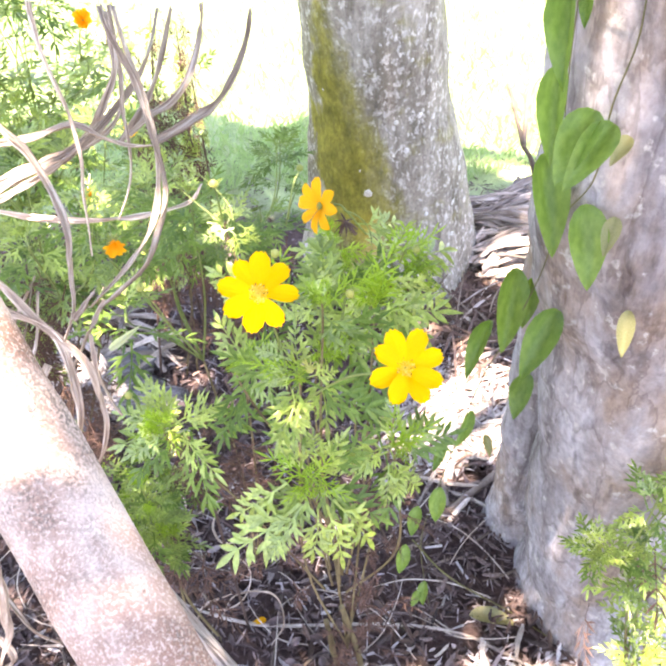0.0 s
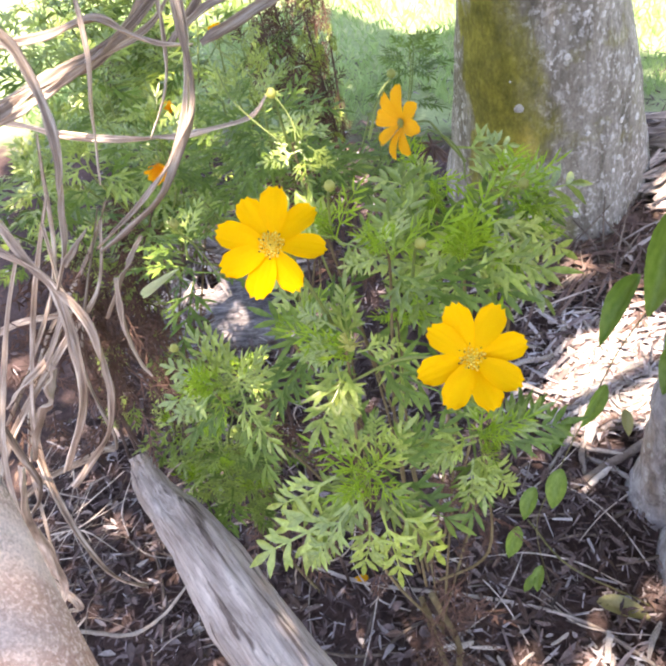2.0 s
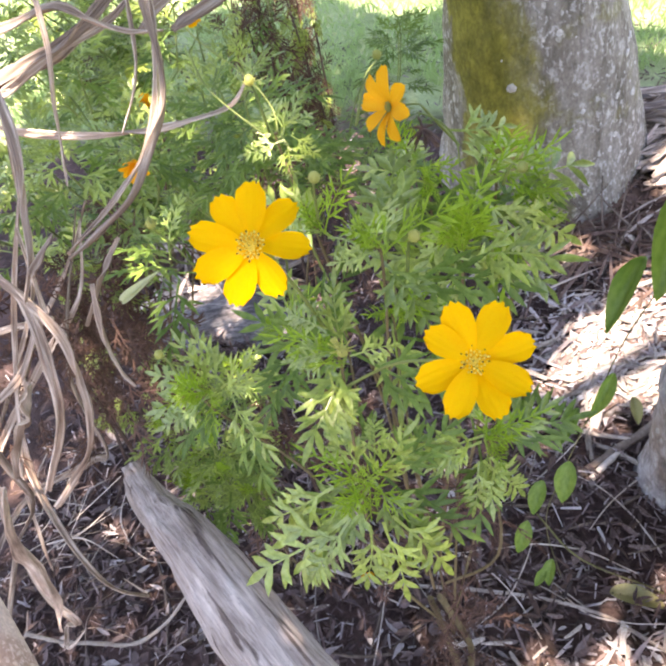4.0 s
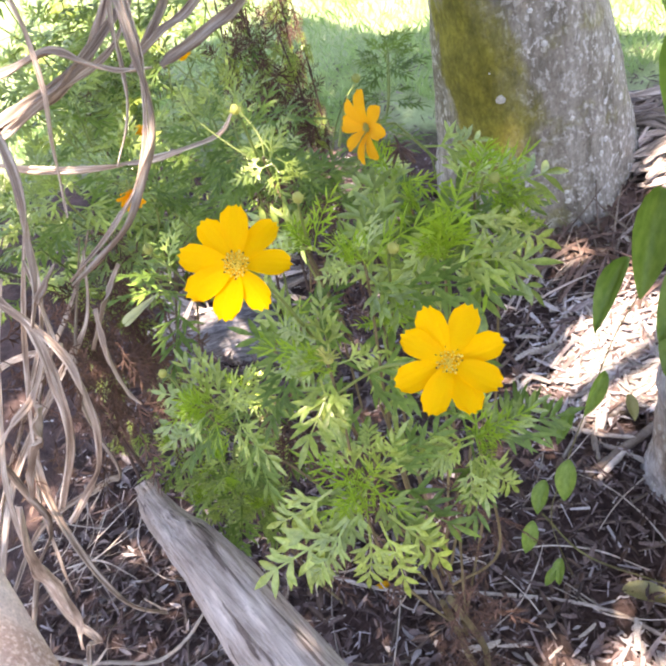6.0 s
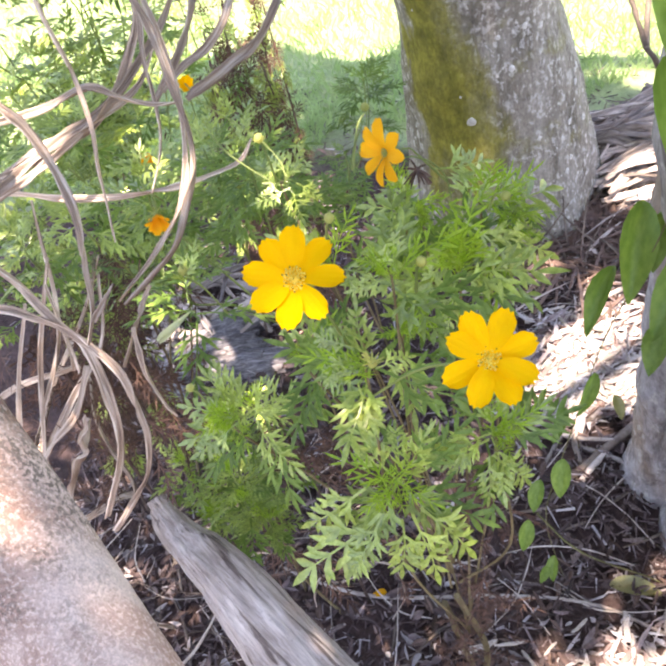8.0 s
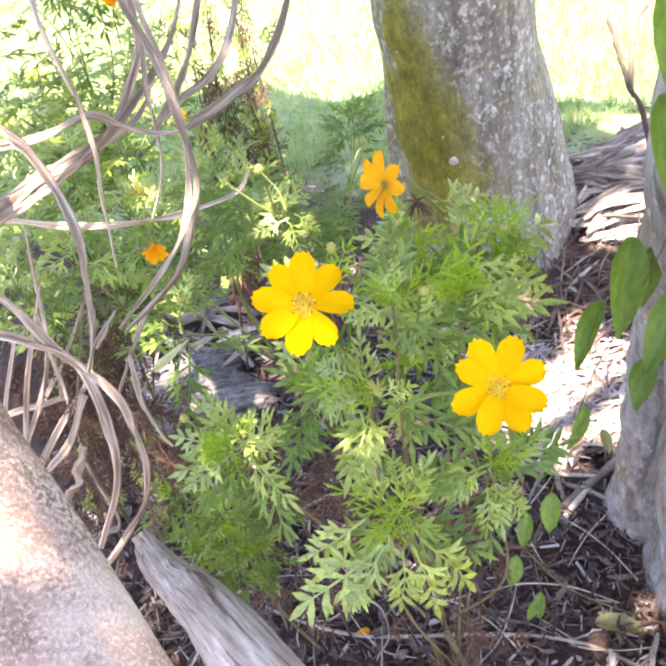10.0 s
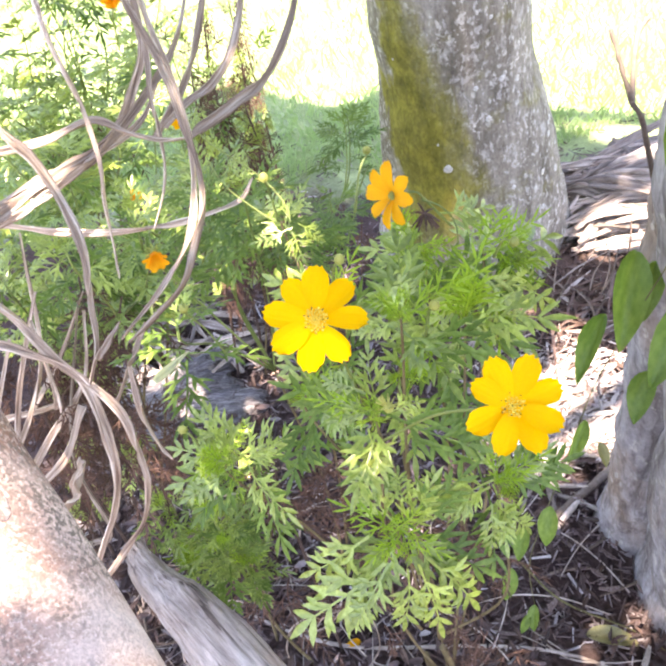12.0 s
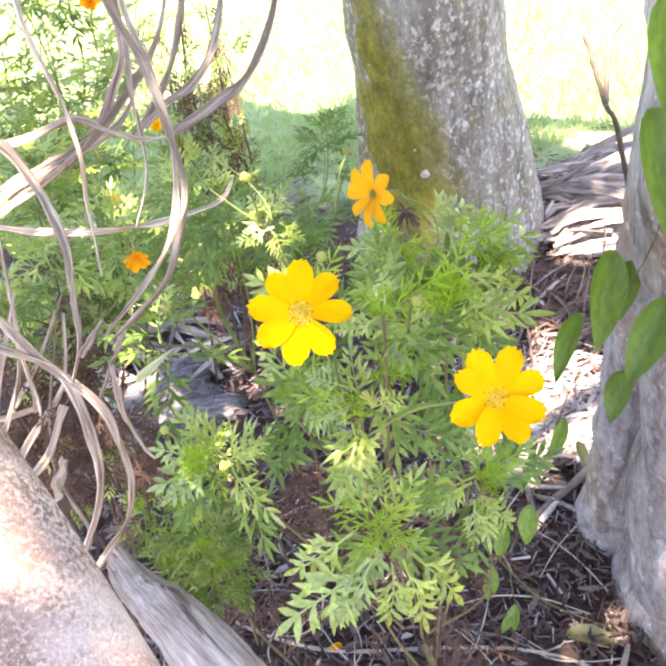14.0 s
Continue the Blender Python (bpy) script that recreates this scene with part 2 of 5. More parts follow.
CHIP = chip_surface("mulch chip", [(0.0, (0.048, 0.031, 0.029)), (0.4, (0.108, 0.071, 0.065)), (0.72, (0.175, 0.130, 0.125)), (0.90, (0.27, 0.225, 0.225)), (1.0, (0.54, 0.51, 0.51))])
# Brightness of the sunlit mulch is put into these pale shades.
SHRED = chip_surface("sunlit pale shaving", [(0.0, (0.10, 0.062, 0.053)), (0.35, (0.25, 0.177, 0.16)), (0.6, (0.42, 0.365, 0.35)), (1.0, (0.64, 0.61, 0.605))])
CURLED = chip_surface("curled dry leaf", [(0.0, (0.058, 0.037, 0.034)), (0.5, (0.125, 0.088, 0.083)), (0.8, (0.195, 0.150, 0.146)), (0.95, (0.28, 0.245, 0.24)), (1.0, (0.50, 0.47, 0.45))])
STICK = rough_surface("bare stick", [(0.3, (0.11, 0.08, 0.06)), (0.7, (0.28, 0.225, 0.185))], 15, 140, per="Object", spread=0.4)
# Pale dry wood; on shavings, patch sticks and runner it also paints sunlight.
BLEACHED_SUNLIT = rough_surface("bleached and sunlit wood", [(0.3, (0.30, 0.245, 0.20)), (0.7, (0.60, 0.54, 0.48))], 18, 150, per="Object", spread=0.4)
ROTTED = rough_surface("rotted wood chip", [(0.3, (0.07, 0.048, 0.043)), (0.55, (0.15, 0.11, 0.10)), (0.75, (0.30, 0.255, 0.24))], 25, 160, per="Object", spread=0.7)
FROND = rough_surface("dry frond", [(0.3, (0.17, 0.13, 0.105)), (0.5, (0.43, 0.36, 0.315)), (0.72, (0.68, 0.61, 0.56))], 1.0, 3.0, (3.0, 14.0, 1), per="Object", spread=0.6, coord="UV")
WEATHERED_DARK = rough_surface("rotted bark", [(0.3, (0.07, 0.06, 0.06)), (0.5, (0.20, 0.185, 0.185)), (0.75, (0.44, 0.42, 0.42))], 40, 160, (0.4, 2.4, 2.4), 0.8, 0.8, 0.006)
HEAP = rough_surface("dark rotted litter", [(0.3, (0.10, 0.082, 0.075)), (0.7, (0.24, 0.205, 0.19))], 14, 90, bump=0.8, distance=0.01)
BLADE = leaf_surface("grass blade", (0.26, 0.40, 0.15), (0.44, 0.56, 0.32), 0.3, 0.5, 3)


def ground_surface():
    """Dark mulch soil in the bed, lawn beyond its edge."""
    m, t, b = nodes_of("soil and lawn")
    big, fine = noise_tex(t, 5, 6), noise_tex(t, 60, 10, rough=0.75)
    soil = mix(t, "MULTIPLY", 0.9, ramp(t, big.outputs[0], [(0.3, (0.054, 0.036, 0.033)), (0.7, (0.134, 0.091, 0.084))]).outputs[0],
               ramp(t, fine.outputs[0], [(0.3, (0.4, 0.4, 0.4)), (0.7, (1.5, 1.5, 1.5))]).outputs[0])
    lawn = mix(t, "MULTIPLY", 0.9, ramp(t, big.outputs[0], [(0.3, (0.25, 0.345, 0.145)), (0.7, (0.39, 0.475, 0.265))]).outputs[0],
               ramp(t, fine.outputs[0], [(0.3, (0.75, 0.75, 0.75)), (0.7, (1.25, 1.25, 1.25))]).outputs[0])
    c = t.nodes.new("ShaderNodeTexCoord")
    sx = t.nodes.new("ShaderNodeSeparateXYZ")
    t.links.new(c.outputs["Object"], sx.inputs[0])
    ad = t.nodes.new("ShaderNodeMath")
    ad.operation = "MULTIPLY_ADD"
    t.links.new(noise_tex(t, 4, 5).outputs[0], ad.inputs[0])
    ad.inputs[1].default_value = 0.8
    t.links.new(sx.outputs[1], ad.inputs[2])
    mr = t.nodes.new("ShaderNodeMapRange")
    mr.inputs["From Min"].default_value, mr.inputs["From Max"].default_value = 1.9, 2.15
    t.links.new(ad.outputs[0], mr.inputs[0])
    t.links.new(mix(t, "MIX", mr.outputs[0], soil, lawn), b.inputs["Base Color"])
    b.inputs["Roughness"].default_value = 0.95
    b.inputs["Specular IOR Level"].default_value = 0.15
    add_bump(t, b, fine.outputs[0], 0.8, 0.012)
    return m


SOIL = ground_surface()

# ---------------------------------------------------------------- builders
PLACE = {}


def thing(name, at, label, category, group="", kind=""):
    ob = tagged(new(name), label, category, group, kind)
    ob.empty_display_size = 0.05
    ob.location = at
    PLACE[ob] = Matrix.Translation(at)
    return ob


def part(name, shape, material, parent, label="", m=None):
    """One mesh object under a thing or a part; shape: a bmesh or a mesh that is shared; m: its place in the world."""
    if isinstance(shape, bmesh.types.BMesh):
        me = bpy.data.meshes.new(name)
        shape.to_mesh(me)
        shape.free()
    else:
        me = shape
    if material and not me.materials:
        me.materials.append(material)
    ob = new(name, me)
    PLACE[ob] = m or Matrix.Identity(4)
    if parent:
        ob.parent = parent
        ob.matrix_parent_inverse = PLACE[parent].inverted()
    ob.matrix_basis = PLACE[ob]
    if label:
        ob["label"] = label
    return ob


def smooth_all(bm):
    for f in bm.faces:
        f.smooth = True
    return bm


def spline(points, steps):
    """Catmull-Rom through the points."""
    p = [Vector(v) for v in points]
    p = [2 * p[0] - p[1], *p, 2 * p[-1] - p[-2]]
    out = []
    for i in range(1, len(p) - 2):
        for k in range(steps):
            u = k / steps
            out.append(0.5 * (2 * p[i] + (p[i + 1] - p[i - 1]) * u + (2 * p[i - 1] - 5 * p[i] + 4 * p[i + 1] - p[i + 2]) * u * u
                              + (3 * p[i] - p[i - 1] - 3 * p[i + 1] + p[i + 2]) * u ** 3))
    return [*out, p[-2]]


def frames_along(line):
    """A pair of cross directions for each point of a line, turning as little as possible."""
    ways = [(line[min(i + 1, len(line) - 1)] - line[max(i - 1, 0)]).normalized() for i in range(len(line))]
    side = ways[0].orthogonal().normalized()
    out = []
    for w in ways:
        side = (side - w * side.dot(w)).normalized()
        out.append((w, side, w.cross(side)))
    return out


def tube(bm, points, radii, seg=8, steps=6, rough=0.0, shape=None, seed=0):
    """A round or knobbly stem along a smooth line; radii: at even steps along it."""
    line = spline(points, steps)
    rings = []
    n = len(line)
    for i, (p, (w, a, b)) in enumerate(zip(line, frames_along(line))):
        u = i / (n - 1) * (len(radii) - 1)
        k = min(int(u), len(radii) - 2)
        r = radii[k] + (radii[k + 1] - radii[k]) * (u - k)
        ring = []
        for s in range(seg):
            an = 2 * math.pi * s / seg
            d = a * math.cos(an) + b * math.sin(an)
            rr = r * (shape(an, i / (n - 1)) if shape else 1)
            q = p + d * rr
            if rough:
                q += d * rough * noise.fractal(q * (0.6 / max(r, 0.004)) + Vector((seed, 0, 0)), 0.8, 2.0, 4)
            ring.append(bm.verts.new(q))
        rings.append(ring)
    for lo, hi in zip(rings, rings[1:]):
        for s in range(seg):
            bm.faces.new((lo[s], lo[(s + 1) % seg], hi[(s + 1) % seg], hi[s])).smooth = True
    bm.faces.new(rings[0][::-1])
    bm.faces.new(rings[-1])
    return line


def ribbon(bm, points, widths, steps=7, fold=0.35, twist=(0.0, 0.0), thick=0.0007, facing=Vector((0, -0.7, 0.7)), seed=0, loose=0.5):
    """A long dry leaf: a folded strip with thickness; widths: half widths at even steps; twist: degrees at its two ends."""
    line = spline(points, steps)
    n = len(line)
    uv = bm.loops.layers.uv.verify()
    far = [0.0]
    for p, q in zip(line, line[1:]):
        far.append(far[-1] + (q - p).length)
    across = (0, .25, .5, .75, 1, 1, .75, .5, .25, 0, 0)
    rings = []
    for i, (p, (w, a, b)) in enumerate(zip(line, frames_along(line))):
        u = i / (n - 1)
        t = u * (len(widths) - 1)
        k = min(int(t), len(widths) - 2)
        h = widths[k] + (widths[k + 1] - widths[k]) * (t - k)
        up = facing - w * facing.dot(w)
        up = up.normalized() if up.length > 1e-3 else a
        turn = radians(twist[0] + (twist[1] - twist[0]) * u) + loose * noise.noise(Vector((u * 5, seed * 3.1, 0)))
        up = Matrix.Rotation(turn, 3, w) @ up
        side = w.cross(up)
        h *= 1 + 0.25 * noise.noise(Vector((u * 9, seed * 1.7, 4)))
        f = fold * (1 + 0.8 * noise.noise(Vector((u * 4, seed * 2.3, 9))))
        top = [p + side * h * s + up * (h * f * abs(s) + h * d) for s, d in ((-1, 0), (-0.5, 0.22), (-0.05, -0.25), (0.45, 0.2), (1, -0.1))]
        rings.append([bm.verts.new(q) for q in top] + [bm.verts.new(q - up * thick) for q in reversed(top)])
    for i, (lo, hi) in enumerate(zip(rings, rings[1:])):
        for s in range(10):
            face = bm.faces.new((lo[s], lo[(s + 1) % 10], hi[(s + 1) % 10], hi[s]))
            face.smooth = True
            for loop, x, y in zip(face.loops, (across[s], across[s + 1], across[s + 1], across[s]), (far[i], far[i], far[i + 1], far[i + 1])):
                loop[uv].uv = (x + seed * 3.7, y)
    bm.faces.new(rings[0][::-1])
    bm.faces.new(rings[-1])


def blade(bm, base, way, side, up, length, half, fold=0.25, curl=0.0):
    """One leaf segment, pointed at both ends, folded along its rib."""
    rows = []
    for u, w in ((0.0, 0.25), (0.3, 0.95), (0.62, 0.8), (1.0, 0.0)):
        c = base + way * (length * u) - up * (curl * length * u * u)
        if w == 0:
            rows.append([bm.verts.new(c)])
        else:
            rows.append([bm.verts.new(c - side * half * w + up * half * w * fold), bm.verts.new(c), bm.verts.new(c + side * half * w + up * half * w * fold)])
    for lo, hi in zip(rows, rows[1:]):
        if len(hi) == 3:
            bm.faces.new((lo[0], lo[1], hi[1], hi[0]))
            bm.faces.new((lo[1], lo[2], hi[2], hi[1]))
        else:
            bm.faces.new((lo[0], lo[1], hi[0]))
            bm.faces.new((lo[1], lo[2], hi[0]))


def lobe_blade(bm, base, way, side, up, length, half, curl=0.1):
    """A lance-shaped leaf segment with a sharp tip, keeled along its rib."""
    rows = []
    for u, w in ((0.0, 0.30), (0.22, 0.72), (0.48, 1.0), (0.76, 0.62), (1.0, 0.0)):
        c = base + way * (length * u) - up * (curl * length * u * u)
        if w == 0:
            rows.append([bm.verts.new(c)])
        else:
            rim = up * half * w * 0.38
            rows.append([bm.verts.new(c - side * half * w + rim), bm.verts.new(c), bm.verts.new(c + side * half * w + rim)])
    for lo, hi in zip(rows, rows[1:]):
        for k in (0, 1):
            bm.faces.new((lo[k], lo[k + 1], hi[k + 1], hi[k]) if len(hi) == 3 else (lo[k], lo[k + 1], hi[0]))


def pinnate_leaf(seed, pairs=4, width=0.36, lobe=0.0315, droop=0.35, narrow=1.0):
    """A ferny cosmos leaf of unit length along +y: a thin rib with well-spaced lance-shaped segments in pairs."""
    rng = random.Random(seed)
    bm = bmesh.new()
    X, Y, Z = Vector((1, 0, 0)), Vector((0, 1, 0)), Vector((0, 0, 1))

    def at(u):
        return Vector((0.05 * math.sin(u * 3 + seed), u * (1 - 0.1 * droop * u), -droop * u * u))

    for i in range(8):                                   # the rib
        u, v = i / 8 * 0.9, (i + 1) / 8 * 0.9
        a, b = 0.013 * (1.3 - u), 0.013 * (1.3 - v)
        q = [bm.verts.new(at(u) - X * a), bm.verts.new(at(u) + X * a), bm.verts.new(at(v) + X * b), bm.verts.new(at(v) - X * b)]
        bm.faces.new(q)
    for i in range(pairs):
        u = 0.26 + 0.52 * i / (pairs - 1)
        reach = width * (1.08 - 0.95 * (u - 0.26)) * (0.9 if i == 0 else 1.0) * rng.uniform(0.88, 1.12)
        for s in (-1, 1):
            p = at(u + rng.uniform(-0.02, 0.02))
            ang = radians(rng.uniform(36, 50) - 8 * (u - 0.26))
            way = (X * s * math.sin(ang) + Y * math.cos(ang) + Z * (rng.uniform(-0.15, 0.22) - droop * u)).normalized()
            side = way.cross(Z).normalized()
            up = side.cross(way).normalized()
            lobe_blade(bm, p, way, side, up, reach, lobe * narrow, rng.uniform(0.05, 0.2))
            cuts = ((0.26, 1, 0.55), (0.40, -1, 0.52)) if i < 2 and pairs > 3 else ((0.36, s, 0.45),) if i < pairs - 1 else ()
            for k, ls, big in cuts:
                q = p + way * (reach * k)
                a2 = radians(rng.uniform(30, 42)) * ls
                w2 = (way * math.cos(a2) + side * math.sin(a2)).normalized()
                lobe_blade(bm, q, w2, w2.cross(up).normalized(), up, reach * big * rng.uniform(0.85, 1.15), lobe * narrow * 0.82, 0.1)
    lobe_blade(bm, at(0.84), (Y - Z * droop * 1.4).normalized(), X, Z, 0.30, lobe * narrow)
    smooth_all(bm)
    me = bpy.data.meshes.new("cosmos_leaf")
    bm.to_mesh(me)
    bm.free()
    return me


def leaf_set(material, seed, count, sag=1.0, **kw):
    out = []
    for i in range(count):
        rng = random.Random(seed + i)
        me = pinnate_leaf(seed + i, rng.choice((4, 4, 5)), rng.uniform(0.38, 0.48), droop=rng.uniform(0.15, 0.55) * sag, **kw)
        me.materials.append(material)
        out.append(me)
    return out


GREEN = leaf_set(LEAF, 10, 7, lobe=0.037)
FRESH = leaf_set(YOUNG, 40, 4, narrow=0.75)
HEART_TUFT = leaf_set(YOUNG, 140, 3, narrow=0.55)
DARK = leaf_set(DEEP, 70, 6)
LONG = leaf_set(LEAF, 170, 6, lobe=0.038, sag=0.35)
BROWN = leaf_set(WITHERED, 90, 3, narrow=0.6)


def oriented(at, way, up, size):
    """A pose whose +y goes along way, with +z as near to up as may be."""
    y = Vector(way).normalized()
    x = y.cross(Vector(up))
    x = x.normalized() if x.length > 1e-4 else y.orthogonal().normalized()
    z = x.cross(y)
    m = Matrix((x, y, z)).transposed().to_4x4()
    return Matrix.Translation(at) @ m @ Matrix.Diagonal((size, size, size, 1))


def rosette(plant, tip, way, rng, leaves=12, size=0.10, outer=GREEN, inner=FRESH, young=0.3, under=DARK, most=1.0):
    """The leafy end of a shoot: narrow bright leaves at its heart, larger ones in pairs below and round it."""
    tip, way = Vector(tip), Vector(way).normalized()
    a = way.orthogonal().normalized()
    b = way.cross(a)
    spin = rng.uniform(0, 6.28)
    for i in range(leaves):
        u = i / max(leaves - 1, 1)
        an = spin + (i // 2) * 1.57 + (i % 2) * math.pi + rng.uniform(-0.35, 0.35)
        lean = radians(16 + 70 * u ** 0.7 + rng.uniform(-9, 9))
        out = a * math.cos(an) + b * math.sin(an)
        d = way * math.cos(lean) + out * math.sin(lean)
        d.z = min(d.z, most)                             # weak shoots hold no leaf upright
        p = tip - way * (0.55 * size * u)
        s = size * 0.95 * (0.36 + 0.62 * u ** 0.7) * rng.uniform(0.85, 1.15)
        # the lowest leaves take the darkened copy, painting shade under the shoot
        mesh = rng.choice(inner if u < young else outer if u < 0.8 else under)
        part("leaf", mesh, None, plant, "", oriented(p, d, way + out * 0.3, s))
    if inner is FRESH:
        for i in range(5):                               # the tuft of half-open leaves at the heart
            an, lean = rng.uniform(0, 6.28), radians(rng.uniform(4, 38))
            out = a * math.cos(an) + b * math.sin(an)
            d = way * math.cos(lean) + out * math.sin(lean)
            part("leaf", rng.choice(HEART_TUFT), None, plant, "", oriented(tip - way * 0.006, d, out + way * 0.2, size * rng.uniform(0.3, 0.55)))


def shoot(plant, base, tip, rng, radius=0.0016, sag=0.04, material=None, pairs=0, size=0.09, outer=GREEN, lean=Vector((0, 0, 1))):
    """A stem from the base to a shoot's end, with pairs of leaves on the way."""
    base, tip = Vector(base), Vector(tip)
    mid = base.lerp(tip, 0.55) + Vector((rng.uniform(-sag, sag), rng.uniform(-sag, sag), -0.02))
    bm = bmesh.new()
    line = tube(bm, [base, mid, tip - lean * 0.03, tip], [radius * 1.9, radius * 1.4, radius], 6, 6)
    part("stem", bm, material or STEM, plant)
    for i in range(pairs):
        p = line[int((0.25 + 0.6 * i / max(pairs, 1)) * (len(line) - 1))]
        an = rng.uniform(0, 6.28)
        for s in (0, math.pi):
            d = Vector((math.cos(an + s), math.sin(an + s), rng.uniform(0.0, 0.5)))
            part("leaf", rng.choice(outer), None, plant, "", oriented(p, d, (0, 0, 1), size * rng.uniform(0.7, 1.1)))


def petal_mesh(seed, material, length=1.0, width=0.525, cup=0.12):
    """A broad petal of unit length along +y with a toothed end and fine lengthwise pleats."""
    rng = random.Random(seed)
    bm = bmesh.new()
    cols, rows = 13, 10
    teeth = [rng.uniform(-0.012, 0.012) for _ in range(cols)]
    grid = []
    for j in range(rows + 1):
        v = j / rows
        half = width / 2 * (0.24 + 0.76 * math.sin(min(v / 0.70, 1) * math.pi / 2) ** 1.25) * math.sqrt(1 - (max(0, v - 0.72) / 0.28 * 0.82) ** 3.0)
        row = []
        for i in range(cols):
            s = i / (cols - 1) * 2 - 1
            y = v * length * (1 - 0.07 * s * s * v)
            if j == rows:
                y += 0.024 * math.cos(s * 9.4) + teeth[i] * 1.5
            z = cup * v * (1 - v) * 1.4 + 0.10 * s * s * v - 0.012 * math.cos(s * 14) * v + 0.03 * math.sin(v * 5 + seed)
            row.append(bm.verts.new((s * half, y, z)))
        grid.append(row)
    for lo, hi in zip(grid, grid[1:]):
        for i in range(cols - 1):
            bm.faces.new((lo[i], lo[i + 1], hi[i + 1], hi[i])).smooth = True
    me = bpy.data.meshes.new("petal")
    bm.to_mesh(me)
    bm.free()
    me.materials.append(material)
    return me


PETALS = [petal_mesh(s, PETAL) for s in range(4)]
PETALS_NARROW = [petal_mesh(s + 9, PETAL_DEEP, width=0.50, cup=0.2) for s in range(3)]


def flower_disc(parent, m, radius, faded=False):
    """The heart of a flower: a dome of small florets and dark anthers."""
    rng = random.Random(5)
    bm, dark = bmesh.new(), bmesh.new()
    bmesh.ops.create_uvsphere(bm, u_segments=16, v_segments=8, radius=radius * 0.62, matrix=Matrix.Diagonal((1, 1, 0.45, 1)))
    for i in range(46):
        r = radius * math.sqrt((i + 0.5) / 46)
        an = i * 2.39996
        tall = radius * rng.uniform(0.26, 0.40)
        lean = Vector((math.cos(an) * r, math.sin(an) * r, 0))
        at = lean * 0.85 + Vector((0, 0, radius * 0.18))
        end = lean * 1.12 + Vector((0, 0, radius * 0.18 + tall))
        tube(bm, [at, at.lerp(end, 0.5), end], [radius * 0.07, radius * 0.085, radius * 0.11], 5, 1)
        if i > 18 and i % 3 == 0 or i % 9 == 0:
            tube(dark, [end, end.lerp(end * 1.05, 0.5), end + (end - at).normalized() * radius * 0.2], [radius * 0.05, radius * 0.055, radius * 0.04], 5, 1)
    d = part("disc", smooth_all(bm), BUD if faded else POLLEN, parent, "greenish disc" if faded else "yellow floret disc", m)
    if not faded:
        part("anther_ring", dark, ANTHER, parent, "dark brown anthers", m)
    return d


def flower(plant, at, facing, size, rng, petals=8, meshes=PETALS, tilt=12, spin=0.0, label="", stem_from=None, squash=1.0):
    """A flower under a plant: overlapping petals, disc, green cup and stalk; size: its width."""
    at, facing = Vector(at), Vector(facing).normalized()
    x = facing.cross(Vector((0, 0, 1))).normalized()
    y = facing.cross(x)
    m = Matrix.Translation(at) @ Matrix((x, y, facing)).transposed().to_4x4()
    cup = bmesh.new()
    bmesh.ops.create_cone(cup, cap_ends=True, segments=12, radius1=size * 0.035, radius2=size * 0.11, depth=size * 0.12, matrix=Matrix.Translation((0, 0, -size * 0.07)))
    for i in range(8):
        an = i * math.pi / 4
        d = Vector((math.cos(an), math.sin(an), -0.1))
        blade(cup, d * size * 0.06 - Vector((0, 0, size * 0.06)), d.normalized(), d.cross(Vector((0, 0, 1))).normalized(), Vector((0, 0, 1)), size * 0.2, size * 0.03)
    head = part("flower", smooth_all(cup), STEM, plant, label, m)
    for i in range(petals):
        an = spin + i * 2 * math.pi / petals + rng.uniform(-0.10, 0.10)
        rise = radians(tilt + rng.uniform(-5, 5))
        d = Vector((math.cos(an) * math.cos(rise), math.sin(an) * math.cos(rise), math.sin(rise)))
        off = Vector((0, 0, (i % 2) * size * 0.012 - size * 0.006))
        s = size * 0.5 * rng.uniform(0.90, 1.05)
        roll = Matrix.Rotation(radians(rng.uniform(-16, 16)), 4, "Y")
        part("petal", rng.choice(meshes), None, head, "", m @ oriented(off + d * size * 0.03, d, (0, 0, 1), s) @ roll)
    flower_disc(head, m, size * (0.066 if meshes is PETALS_NARROW else 0.118), meshes is PETALS_NARROW)
    if stem_from is not None:
        root = Vector(stem_from)
        back = at - facing * size * 0.12
        bm = bmesh.new()
        tube(bm, [root, root.lerp(back, 0.5) + Vector((0, 0, 0.012)), back - facing * 0.02, back], [0.0011, 0.0009, 0.0008], 6, 6)
        part("flower_stalk", bm, STEM, plant)
    return head


def bud(plant, at, size, stem_from, material=None):
    """A closed round bud with narrow bracts, on a thin stalk."""
    at, root = Vector(at), Vector(stem_from)
    bm = bmesh.new()
    bmesh.ops.create_uvsphere(bm, u_segments=10, v_segments=8, radius=size * 0.5, matrix=Matrix.Translation(at) @ Matrix.Diagonal((0.9, 0.9, 1.05, 1)))
    for i in range(8):
        an = i * math.pi / 4
        d = Vector((math.cos(an), math.sin(an), 0.5)).normalized()
        blade(bm, at - Vector((0, 0, size * 0.4)), d, d.cross(Vector((0, 0, 1))).normalized(), Vector((0, 0, 1)), size * 0.9, size * 0.1)
    part("bud", smooth_all(bm), material or BUD, plant, "small pale yellow-green bud")
    bm = bmesh.new()
    tube(bm, [root, root.lerp(at, 0.5) + Vector((0, 0, 0.01)), at - Vector((0, 0, size * 0.4))], [0.0013, 0.0010, 0.0009], 6, 6)
    part("bud_stalk", bm, STEM, plant)


